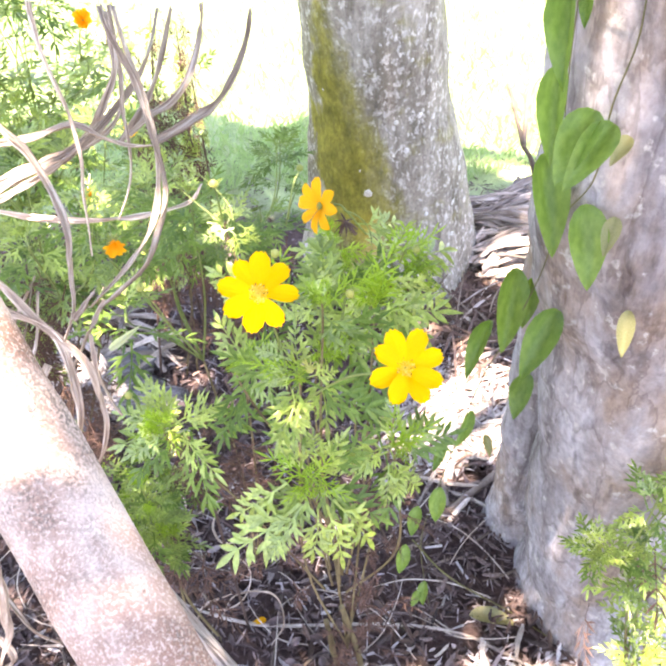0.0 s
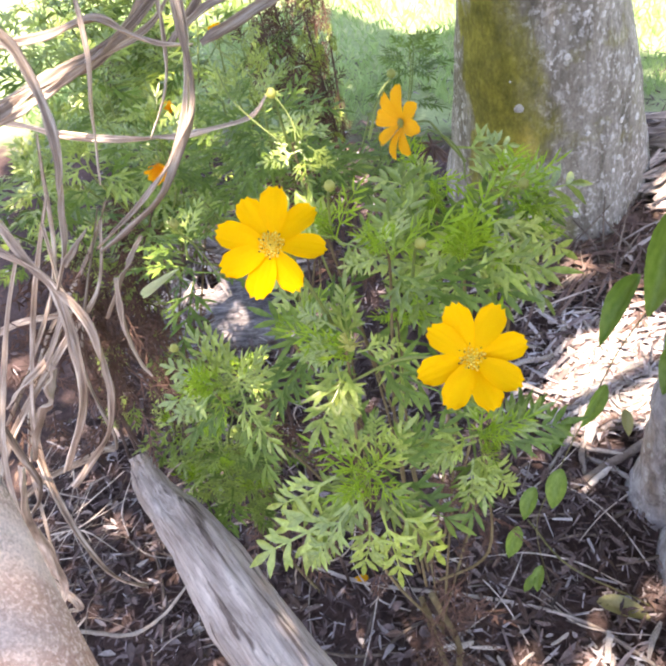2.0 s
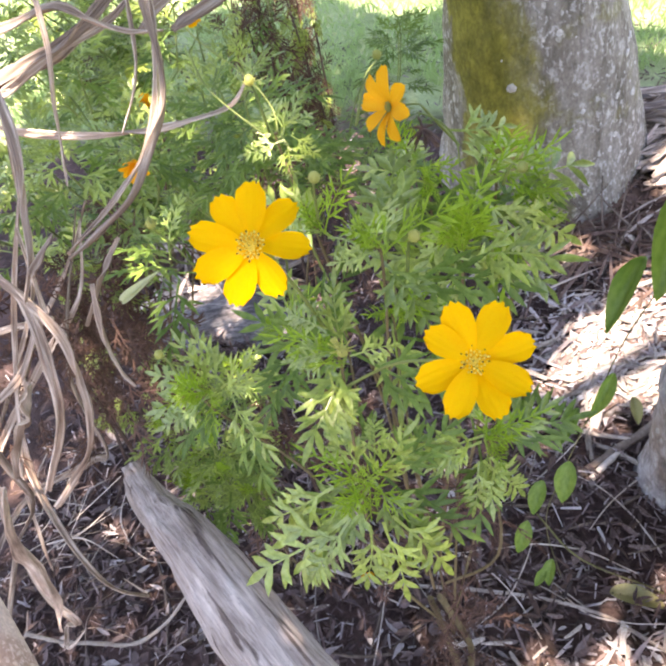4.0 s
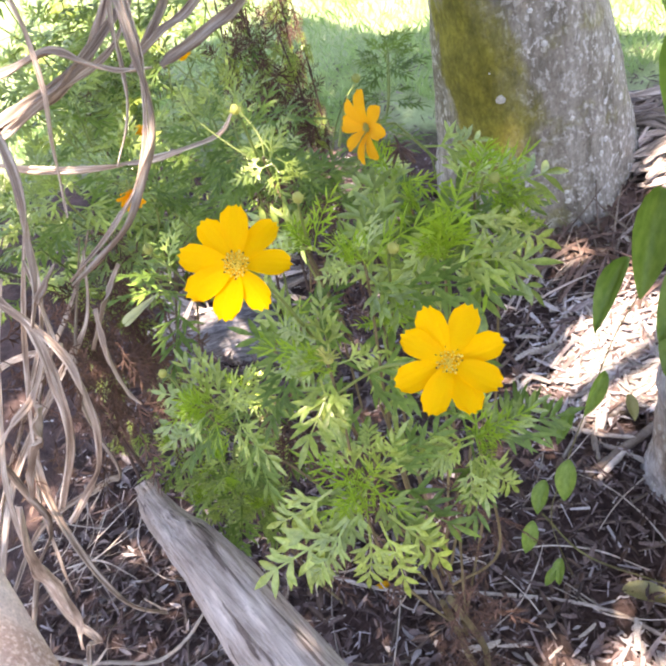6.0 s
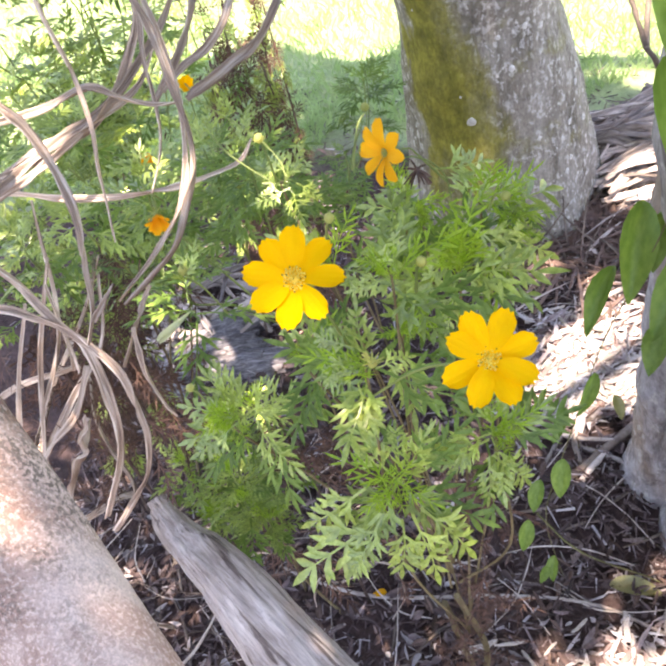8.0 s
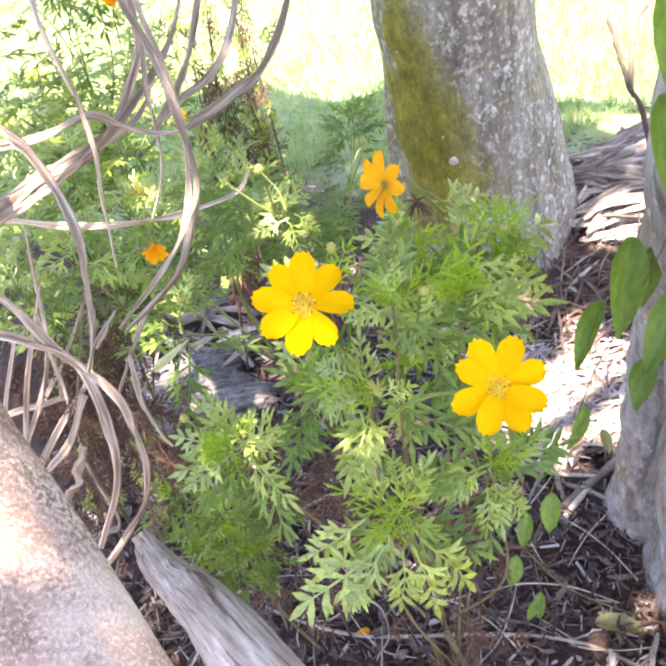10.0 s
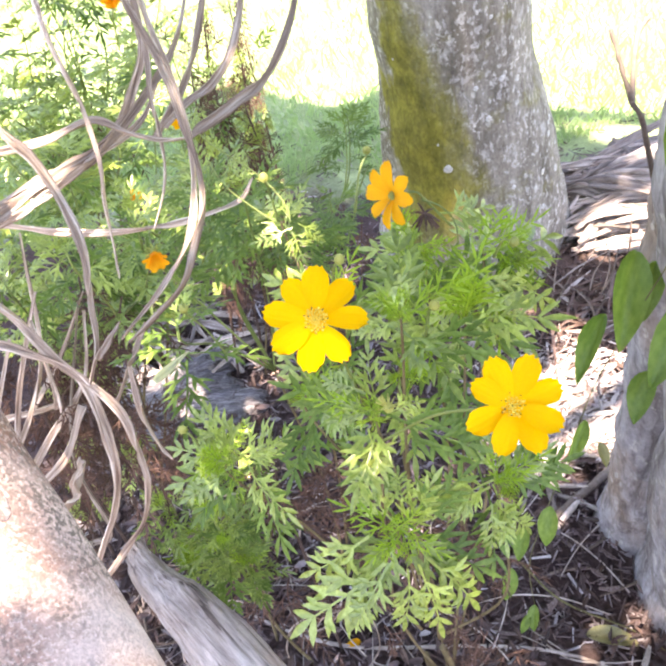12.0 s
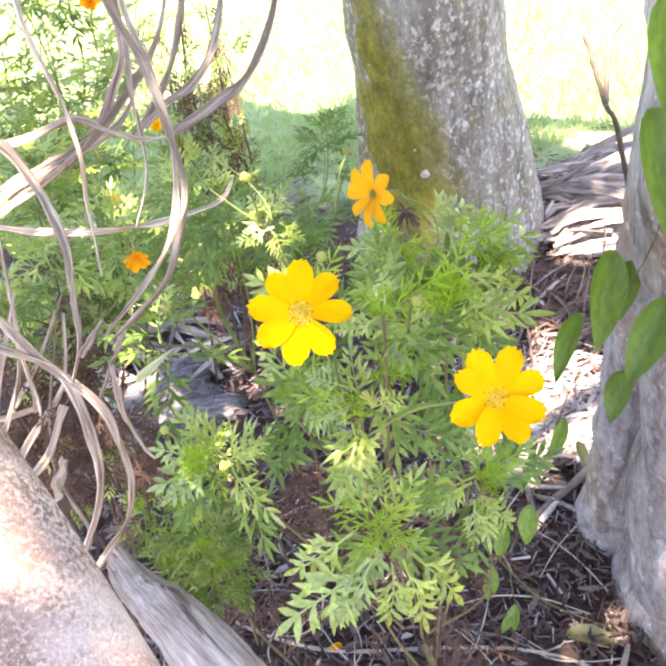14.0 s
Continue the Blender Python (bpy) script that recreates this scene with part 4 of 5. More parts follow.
        swing, phase = rng.uniform(.05, .11), rng.uniform(0, 6.28)
        pts = [top.lerp(foot, u) + Vector((math.cos(phase + u * 7), math.sin(phase + u * 6), .3 * math.sin(phase + u * 9))) * swing * (.4 + u) for u in (0, .2, .4, .6, .8, 1)]
        if i % 2:                                        # the end curls up on itself
            a = rng.uniform(0, 6.28)
            pts += [pts[-1] + Vector((math.cos(a), math.sin(a), -.2)) * .03, pts[-1] + Vector((math.cos(a + .9), math.sin(a + .9), .5)) * .045]
        strap(pts, [.0025, .0055, .007, .0065, .005, .0012], .5, (rng.uniform(-90, 90), rng.uniform(-140, 140)))
    for i in range(15):                                  # fallen ones lying in loops on the ground
        c = Vector((rng.uniform(-.62, -.16), rng.uniform(.02, .50), rng.uniform(.012, .05)))
        a, turn, ln = rng.uniform(0, 6.28), rng.uniform(-1.1, 1.1), rng.uniform(.02, .05)
        pts = [c]
        for step in range(5):
            a += turn
            pts.append(pts[-1] + Vector((math.cos(a) * ln, math.sin(a) * ln, rng.uniform(-.012, .014))))
            pts[-1].z = max(pts[-1].z, .008)
        strap(pts, [.0012, .003, .0036, .003, .0008], .5, (rng.uniform(-60, 60), rng.uniform(-140, 140)))
    for i in range(20):                                  # frayed fibres of rotted leaves hanging about its foot
        c = Vector((-0.45, 0.04, 0.22)) + Vector((rng.gauss(0, .06), rng.gauss(0, .06), rng.uniform(-.18, .20)))
        a, turn = rng.uniform(0, 6.28), rng.uniform(-.9, .9)
        pts = [c]
        for step in range(5):
            a += turn
            pts.append(pts[-1] + Vector((math.cos(a) * .028, math.sin(a) * .028, rng.uniform(-.03, .01))))
            pts[-1].z = max(pts[-1].z, .006)
        bm = bmesh.new()
        tube(bm, pts, [.0004, .0007, .0006, .0003], 5, 4)
        part("fibre", bm, STICK, clump)
    for i in range(30):                                  # pale straws fallen from it
        c = Vector((rng.gauss(-.74, .07), rng.gauss(.27, .06), rng.uniform(.015, .10)))
        a, ln = rng.uniform(0, 6.28), rng.uniform(.03, .075)
        d = Vector((math.cos(a), math.sin(a), rng.gauss(0, .25))) * ln
        bend = Vector((rng.gauss(0, .012), rng.gauss(0, .012), rng.uniform(0, .015)))
        pts = [c - d, c + bend, c + d]
        for q in pts:
            q.z = max(q.z, .012)
        w = rng.uniform(.0006, .0016)
        bm = bmesh.new()
        tube(bm, pts, [w, w, w * .5], 5, 4)
        part("straw", bm, BLEACHED_SUNLIT, clump)


build_straps()


# ---------------------------------------------------------------- the flowering cosmos
def build_cosmos():
    rng = random.Random(21)
    foot = Vector((0.0, 0.06, 0.0))
    plant = thing("cosmos_plant", foot, "leafy green cosmos with bright orange-yellow open flowers", "flower plant")
    fork = foot + Vector((-0.01, -0.05, 0.42))
    bm = bmesh.new()
    tube(bm, [foot - Vector((0, 0, 0.02)), foot + Vector((0.012, -0.02, 0.18)), fork], [0.0055, 0.0048, 0.004], 8, 8, 0.0008)
    part("main_stem", bm, WOODY, plant, "yellowish woody main stem")
    tips = [
        ((-0.027, -0.080, 0.825), (-0.05, -0.35, 1), 15, 0.092), ((0.055, -0.023, 0.796), (0.25, -0.15, 1), 14, 0.085),
        ((-0.184, 0.033, 0.781), (-0.35, -0.1, 1), 14, 0.10), ((-0.031, -0.050, 0.934), (0.0, -0.2, 1), 12, 0.07),
        ((-0.010, 0.023, 0.951), (0.0, 0.0, 1), 10, 0.085), ((0.039, 0.058, 0.912), (0.15, 0.05, 1), 11, 0.098),
        ((-0.001, 0.133, 0.935), (0.0, 0.1, 1), 10, 0.092), ((0.062, 0.133, 0.916), (0.35, 0.1, 1), 11, 0.118),
        ((-0.109, 0.176, 0.937), (-0.1, 0.2, 1), 10, 0.07), ((-0.094, 0.025, 0.869), (-0.2, -0.1, 1), 12, 0.075),
        ((-0.071, 0.100, 0.900), (-0.1, 0.05, 1), 12, 0.085), ((0.079, 0.132, 0.883), (0.5, 0.05, 0.9), 9, 0.115), ((0.013, 0.129, 0.901), (0.1, 0.0, 1), 8, 0.10),
        ((-0.017, 0.057, 0.846), (0.05, 0.0, 1), 9, 0.08),
    ]
    for tip, way, n, size in tips:
        start = fork.lerp(Vector(tip), 0.12) if rng.random() < 0.6 else foot.lerp(fork, rng.uniform(0.6, 1))
        shoot(plant, start, tip, rng, 0.0009, 0.03, WOODY, 0, size)
        far = 0.10 < tip[1] < 0.17
        rosette(plant, tip, Vector(way) + Vector((0, -0.45, -0.1)), rng, int(n * (0.85 if tip[2] < 0.83 else 0.58)), size * (1.0 if tip[2] < 0.83 or tip[1] > 0.17 else 1.05 if far else 1.2), GREEN, GREEN if tip[1] > 0.17 else FRESH, most=0.12 if far else 1.0)
    for base, tip in (
            ((0.026, 0.153, 0.944), (0.081, 0.182, 0.926)), ((0.056, 0.122, 0.922), (0.139, 0.171, 0.899)), ((0.064, 0.117, 0.901), (0.126, 0.122, 0.846)), ((0.047, 0.102, 0.920), (0.096, 0.092, 0.870)),
            ((0.022, 0.114, 0.925), (-0.044, 0.138, 0.925)), ((0.042, 0.081, 0.931), (0.010, 0.044, 0.895)), ((0.073, 0.123, 0.904), (0.112, 0.153, 0.891)),
            ((-0.040, -0.095, 0.816), (-0.113, -0.130, 0.767)), ((-0.033, -0.104, 0.820), (-0.073, -0.131, 0.781)), ((-0.022, -0.105, 0.816), (-0.029, -0.133, 0.766)), ((-0.011, -0.101, 0.815), (-0.004, -0.133, 0.758)),
            ((-0.005, -0.096, 0.818), (0.028, -0.113, 0.753)),  ((-0.048, -0.080, 0.818), (-0.109, -0.089, 0.787)), 
            ((-0.024, -0.064, 0.824), (-0.023, -0.024, 0.832)), ((-0.006, -0.062, 0.808), (0.004, -0.008, 0.811)), ((0.008, -0.048, 0.802), (0.035, -0.014, 0.782)), 
            ((0.053, -0.033, 0.788), (0.082, -0.038, 0.734)), ((0.049, -0.036, 0.787), (0.041, -0.062, 0.752)), ((0.059, -0.025, 0.793), (0.077, 0.008, 0.776)), ((0.043, -0.021, 0.787), (0.012, -0.042, 0.779)),
            ((-0.100, 0.163, 0.936), (-0.140, 0.159, 0.931)), ((-0.096, 0.166, 0.938), (-0.075, 0.166, 0.918)), ((-0.105, 0.179, 0.938), (-0.132, 0.219, 0.940)), ((-0.099, 0.179, 0.937), (-0.089, 0.218, 0.927)),
            ((-0.028, -0.058, 0.940), (-0.063, -0.059, 0.936)), ((-0.023, -0.051, 0.931), (0.005, -0.031, 0.913)), ((-0.035, -0.054, 0.919), (-0.031, -0.070, 0.876)), ((-0.037, -0.045, 0.941), (-0.070, -0.015, 0.936)),
            ((-0.180, 0.028, 0.788), (-0.242, 0.041, 0.791)), ((-0.177, 0.022, 0.783), (-0.233, 0.008, 0.760)), ((-0.166, 0.020, 0.791), (-0.128, 0.035, 0.806)), ((-0.010, 0.019, 0.947), (-0.047, 0.025, 0.936)),
            ((-0.004, 0.024, 0.950), (-0.015, 0.079, 0.946)), ((0.037, 0.054, 0.909), (0.077, 0.063, 0.878)), ((0.037, 0.049, 0.905), (0.023, 0.025, 0.875)), ((-0.067, 0.081, 0.909), (-0.116, 0.110, 0.895))):
        base, tip = Vector(base), Vector(tip)
        part("leaf", rng.choice(LONG), None, plant, "", oriented(base, tip - base, (rng.uniform(-.3, .3), -0.6, 0.8), (tip - base).length * 0.97))
    to_eye = (Vector((0.07, -0.36, 1.29)) - Vector((-0.053, -0.068, 1.037))).normalized()
    flower(plant, (-0.053, -0.068, 1.037), to_eye + Vector((-0.05, 0.1, 0.15)), 0.0575, rng, 8, PETALS, 10, 0.35, "open bright orange-yellow cosmos flower", (-0.044, -0.022, 0.922))
    to_eye = (Vector((0.07, -0.36, 1.29)) - Vector((0.054, -0.10, 0.985))).normalized()
    flower(plant, (0.054, -0.100, 0.985), to_eye + Vector((0.12, 0.05, 0.0)), 0.0575, rng, 8, PETALS, 16, 0.1, "open bright orange-yellow cosmos flower", (-0.033, -0.049, 0.894))
    flower(plant, (-0.008, 0.130, 0.981), (-0.66, -0.62, 0.38), 0.052, rng, 8, PETALS_NARROW, 8, 0.2, "fading orange cosmos flower with narrow petals", (0.037, 0.145, 0.934))
    for at, root in (((0.016, 0.008, 0.970), (0.008, 0.013, 0.936)), ((0.081, 0.081, 0.960), (0.068, 0.103, 0.929)), ((-0.049, 0.050, 0.986), (-0.066, 0.090, 0.917)),
                     ((-0.114, 0.161, 0.993), (-0.112, 0.167, 0.943)), ((-0.031, 0.242, 0.958), (-0.045, 0.180, 0.934)), ((-0.218, 0.045, 0.815), (-0.206, 0.042, 0.781)), ((-0.181, 0.061, 0.945), (-0.179, 0.059, 0.940))):
        bud(plant, at, 0.0085, root)
    head = Vector((-0.019, -0.075, 0.963))
    bm = bmesh.new()
    bmesh.ops.create_uvsphere(bm, u_segments=10, v_segments=6, radius=0.0035, matrix=Matrix.Translation(head))
    for i in range(22):
        d = Vector((rng.uniform(-1, 1), rng.uniform(-1, 1), rng.uniform(0, 1.2))).normalized()
        tube(bm, [head, head + d * 0.005, head + d * 0.009], [0.0006, 0.0005, 0.0003], 4, 1)
    part("seed_head", bm, BUD, plant, "spent flower head with pale bristles")
    bm = bmesh.new()
    wilt = Vector((0.016, 0.112, 0.973))
    for i in range(18):
        d = Vector((rng.uniform(-1, 1), rng.uniform(-1, 0.5), rng.uniform(-1, 0.3))).normalized()
        tube(bm, [wilt, wilt + d * 0.006, wilt + d * 0.014 + Vector((0, 0, -0.003))], [0.0012, 0.001, 0.0005], 5, 2)
    part("withered_head", bm, DEAD, plant, "dark withered flower head")
    for pts in (([(-0.183, 0.227, 1.019), (-0.165, 0.209, 1.005), (-0.125, 0.186, 0.982), (-0.103, 0.162, 0.968), (-0.096, 0.141, 0.960)]), ([(-0.163, 0.183, 1.006), (-0.150, 0.163, 0.991), (-0.130, 0.151, 0.975), (-0.107, 0.140, 0.960)]),
                ([(0.014, 0.103, 0.993), (0.028, 0.100, 0.987), (0.038, 0.100, 0.971), (0.040, 0.096, 0.952)]), ([(-0.027, 0.173, 0.984), (-0.037, 0.158, 0.970), (-0.045, 0.149, 0.947)]),
                ([(-0.180, 0.058, 0.942), (-0.171, 0.064, 0.918), (-0.161, 0.064, 0.887)])):
        bm = bmesh.new()
        tube(bm, pts, [0.0007, 0.0007, 0.0006], 6, 6)
        part("flower_stalk", bm, STEM, plant)
    for i in range(48):                                   # dead leaves that hang below the green shoots
        c = Vector((0.03, -0.01, 0.66)) if i % 2 else Vector((-0.10, 0.03, 0.62))
        p = c + Vector((rng.gauss(0, .022), rng.gauss(0, .028), rng.uniform(-.10, .06)))
        d = Vector((rng.uniform(-1, 1), rng.uniform(-1, 1), rng.uniform(-1.6, -0.2)))
        part("dead_leaf", rng.choice(BROWN), None, plant, "", oriented(p, d, (rng.uniform(-1, 1), rng.uniform(-1, 1), 0.3), rng.uniform(0.035, 0.065)))
    for i in range(46):                                   # and shrivelled ones down along the main stem
        p = Vector((0.008, 0.03, 0.0)) + Vector((rng.gauss(0, .020), rng.gauss(0, .022), rng.uniform(.10, .44)))
        d = Vector((rng.uniform(-1, 1), rng.uniform(-1, 1), rng.uniform(-1.8, -0.4)))
        part("dead_leaf", rng.choice(BROWN), None, plant, "", oriented(p, d, (rng.uniform(-1, 1), rng.uniform(-1, 1), 0.3), rng.uniform(0.04, 0.07)))


build_cosmos()


def build_bushes():
    rng = random.Random(33)

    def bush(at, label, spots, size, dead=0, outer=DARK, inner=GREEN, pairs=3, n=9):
        foot = Vector(at)
        plant = thing("cosmos_bush", foot, label, "flower plant")
        hubs = []
        for k in range(0, len(spots), 5):                # each stem forks below its shoots
            group = spots[k:k + 5]
            hub = sum((Vector(s) for s in group), Vector()) / len(group)
            hub = Vector((foot.x + (hub.x - foot.x) * 0.75, foot.y + (hub.y - foot.y) * 0.75 + 0.05, hub.z * 0.66))
            bm = bmesh.new()
            root = foot + Vector((rng.uniform(-.04, .04), rng.uniform(-.04, .04), -0.01))
            tube(bm, [root, root.lerp(hub, 0.5) + Vector((rng.uniform(-.02, .02), rng.uniform(-.02, .02), 0)), hub], [0.0028, 0.0024, 0.0018], 6, 6)
            part("stem", bm, WOODY, plant)
            hubs.append(hub)
        for k, s in enumerate(spots):
            tip = Vector(s)
            shoot(plant, hubs[k // 5], tip, rng, 0.0009, 0.03, STEM, pairs, size, outer)
            rosette(plant, tip, (rng.uniform(-.4, .4), rng.uniform(-.4, .2), 1), rng, n, size, outer, inner, 0.25)
        for i in range(dead):
            s = Vector(rng.choice(spots))
            p = foot.lerp(s, rng.uniform(0.3, 0.9)) + Vector((rng.uniform(-.05, .05), rng.uniform(-.05, .05), 0))
            part("dead_leaf", rng.choice(BROWN), None, plant, "", oriented(p, (rng.uniform(-.6, .6), rng.uniform(-.6, .6), -1), (rng.uniform(-1, 1), 1, 0), rng.uniform(0.06, 0.11)))
        return plant

    spread = []
    for i in range(14):
        spread.append(Vector((-0.496, 0.903, 0.812)) + Vector((rng.uniform(-.30, .13), rng.uniform(-.22, .25), rng.uniform(-.22, .22))))
    for i in range(9):
        spread.append(Vector((-0.514, 0.976, 0.757)) + Vector((rng.uniform(-.16, .12), rng.uniform(-.12, .15), rng.uniform(-.14, .14))))
    spread += [Vector(v) for v in ((-0.83, 0.90, 0.72), (-0.77, 0.92, 0.68), (-0.87, 0.90, 0.62), (-0.63, 0.90, 0.88), (-0.66, 0.88, 0.78), (-0.70, 0.95, 0.66), (-0.76, 0.85, 0.80))]
    tall = bush((-0.78, 0.98, 0.0), "tall ferny green cosmos bush standing behind dry leaves", spread, 0.10, 20, GREEN, GREEN, 2, 9)
    spots = [Vector((-0.338, 0.887, 0.774)) + Vector((rng.uniform(-.07, .07), rng.uniform(-.10, .12), rng.uniform(-.24, .16))) for i in range(9)]
    bush((-0.36, 0.92, 0.0), "browning cosmos bush with withered hanging leaves", spots, 0.075, 30, BROWN, DARK, 1, 4)
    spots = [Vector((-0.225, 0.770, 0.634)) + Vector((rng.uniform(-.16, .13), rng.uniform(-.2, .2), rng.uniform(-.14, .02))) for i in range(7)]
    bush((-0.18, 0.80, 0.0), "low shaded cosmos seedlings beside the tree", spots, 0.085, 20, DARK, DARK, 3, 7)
    spots = [Vector((-0.395, 0.366, 0.815)) + Vector((rng.uniform(-.2, .2), rng.uniform(-.12, .2), rng.uniform(-.14, .12))) for i in range(17)] + [Vector(v) for v in ((-0.66, 0.52, 0.67), (-0.59, 0.50, 0.62), (-0.50, 0.52, 0.68), (-0.70, 0.50, 0.56), (-0.43, 0.52, 0.61), (-0.62, 0.62, 0.70), (-0.52, 0.60, 0.60))]
    mid = bush((-0.58, 0.50, 0.0), "leafy green cosmos bush with orange flowers", spots, 0.095, 12, GREEN, GREEN, 1, 8)
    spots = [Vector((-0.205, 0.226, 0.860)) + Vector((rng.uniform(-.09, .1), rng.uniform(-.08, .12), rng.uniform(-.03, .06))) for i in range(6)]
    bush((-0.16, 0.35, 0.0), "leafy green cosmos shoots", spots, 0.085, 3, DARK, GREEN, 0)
    spots = [Vector((-0.288, 0.165, 0.515)) + Vector((rng.uniform(-.06, .04), rng.uniform(-.05, .06), rng.uniform(-.12, .08))) for i in range(9)]
    bush((-0.28, 0.20, 0.0), "low bushy young cosmos in shade", spots, 0.07, 10, GREEN, FRESH, 1, 10)
    spots = [Vector((0.35, 0.01, 0.62)) + Vector((rng.uniform(-.05, .07), rng.uniform(-.03, .03), rng.uniform(-.08, .07))) for i in range(8)]
    spots += [Vector((0.43, 0.0, 0.36)) + Vector((rng.uniform(-.03, .06), rng.uniform(-.03, .03), rng.uniform(-.10, .08))) for i in range(6)]
    bush((0.47, -0.01, 0.0), "pale sunlit cosmos foliage beside tree base", spots, 0.062, 6, GREEN, GREEN, 1, 8)
    for at, top in (((-0.46, 0.98, 0.0), (-0.332, 1.011, 0.865)), ((-0.36, 1.0, 0.0), (-0.297, 1.049, 0.823)), ((-0.31, 1.02, 0.0), (-0.283, 1.044, 0.745)), ((-0.46, 0.88, 0.0), (-0.319, 0.753, 0.828)), ((-0.34, 0.96, 0.0), (-0.315, 0.851, 0.779)), ((-0.59, 0.41, 0.0), (-0.447, 0.40, 0.735)), ((-0.56, 0.43, 0.0), (-0.475, 0.41, 0.69)), ((-0.66, 0.40, 0.0), (-0.55, 0.40, 0.58)), ((-0.70, 0.42, 0.0), (-0.60, 0.41, 0.50)), ((-0.27, 0.93, 0.0), (-0.283, 0.90, 0.70)), ((-0.40, 0.93, 0.0), (-0.36, 0.90, 0.72))):
        foot, top = Vector(at), Vector(top)
        stalk = thing("dead_stalk", foot, "upright dead brown cosmos stalk with shrivelled leaves", "plant", "dead stalks")
        bm = bmesh.new()
        tube(bm, [foot - Vector((0, 0, .01)), foot.lerp(top, .5) + Vector((rng.uniform(-.02, .02), 0, 0)), top], [.0035, .003, .0015], 6, 6)
        part("stem", bm, DEAD, stalk)
        for i in range(58):
            p = foot.lerp(top, rng.uniform(.35, 1)) + Vector((rng.gauss(0, .008), rng.gauss(0, .008), 0))
            part("dead_leaf" if i % 5 else "green_leaf", rng.choice(BROWN if i % 5 else GREEN), None, stalk, "", oriented(p, (rng.uniform(-.5, .5), rng.uniform(-.5, .5), rng.choice((-1, -1, .6))), (rng.uniform(-1, 1), 1, 0), rng.uniform(.03, .065)))
    # Sun on the curled leaf is put into its whitish green.
    pale = heart_leaf(31)
    pale.materials.append(leaf_surface("sunlit pale leaf", (0.52, 0.55, 0.38), (0.68, 0.70, 0.53), 0.3))
    for at, spread, n in (((-0.46, 0.215, 0.636), .06, 100), ((-0.45, 0.30, 0.60), .05, 80), ((-0.195, 0.198, 0.511), .03, 30)):
        at = Vector(at)
        dry = thing("withered_cosmos", (at.x, at.y, 0.0), "withered red-brown cosmos plant with drooping leaves", "plant", "withered plants")
        bm = bmesh.new()
        tube(bm, [(at.x, at.y, -0.01), at - Vector((.01, 0, .03)), at + Vector((0, 0, .03))], [.003, .0025, .0015], 6, 5)
        part("stem", bm, DEAD, dry)
        for i in range(n):
            p = at + Vector((rng.gauss(0, spread), rng.gauss(0, spread), rng.gauss(0, spread * 1.1)))
            p.z = max(p.z, .05)
            part("dead_leaf", rng.choice(BROWN), None, dry, "", oriented(p, (rng.uniform(-.8, .8), rng.uniform(-.8, .8), rng.uniform(-1.2, .1)), (rng.uniform(-1, 1), rng.uniform(-1, 1), .3), rng.uniform(.04, .08)))
    part("curled_leaf", pale, None, mid, "pale curled leaf", oriented((-0.217, 0.038, 0.890), Vector((-0.185, 0.044, 0.912)) - Vector((-0.217, 0.038, 0.890)), (0.3, -0.6, 0.6), 0.036) @ Matrix.Diagonal((0.30, 1, 1.6, 1)))
    for px, facing, size, meshes, root in ((Vector((-0.224, 0.147, 0.94)), (0.25, -0.75, -0.15), 0.034, PETALS_NARROW, Vector((-0.228, 0.180, 0.931))),
                                           (Vector((-0.279, 0.412, 1.067)), (0.2, -0.8, 0.5), 0.035, PETALS_NARROW, Vector((-0.331, 0.523, 0.972))),
                                           (Vector((-0.327, 0.396, 0.837)), (0.1, -0.5, 0.8), 0.028, PETALS_NARROW, Vector((-0.336, 0.366, 0.807))),
                                           (Vector((-0.267, 0.460, 0.896)), (0.1, -0.6, 0.6), 0.028, PETALS, Vector((-0.277, 0.474, 0.840)))):
        flower(mid, px, facing, size, rng, 8, meshes, 48, 0.3, "small orange cosmos flower", root)


build_bushes()


# ---------------------------------------------------------------- climbing vine
def vine_leaf(plant, base, tip, broad, rng, pale=False):
    base, tip = Vector(base), Vector(tip)
    if base.z < 0.5:                                     # the lowest leaves are small
        tip = base.lerp(tip, 0.8)
    face = (EYE_SIDE - base).normalized() + Vector((rng.uniform(-.35, .35), rng.uniform(-.35, .35), rng.uniform(-.2, .4)))
    m = oriented(base, tip - base, face, (tip - base).length) @ Matrix.Diagonal((0.20 + broad * 0.42, 1.0, 1, 1))
    part("vine_leaf", rng.choice(HEART_PALE if pale else HEART), None, plant, "yellowing leaf" if pale else "", m)


EYE_SIDE = Vector((0.05, -0.38, 1.33))                   # the open side, towards which the leaves turn


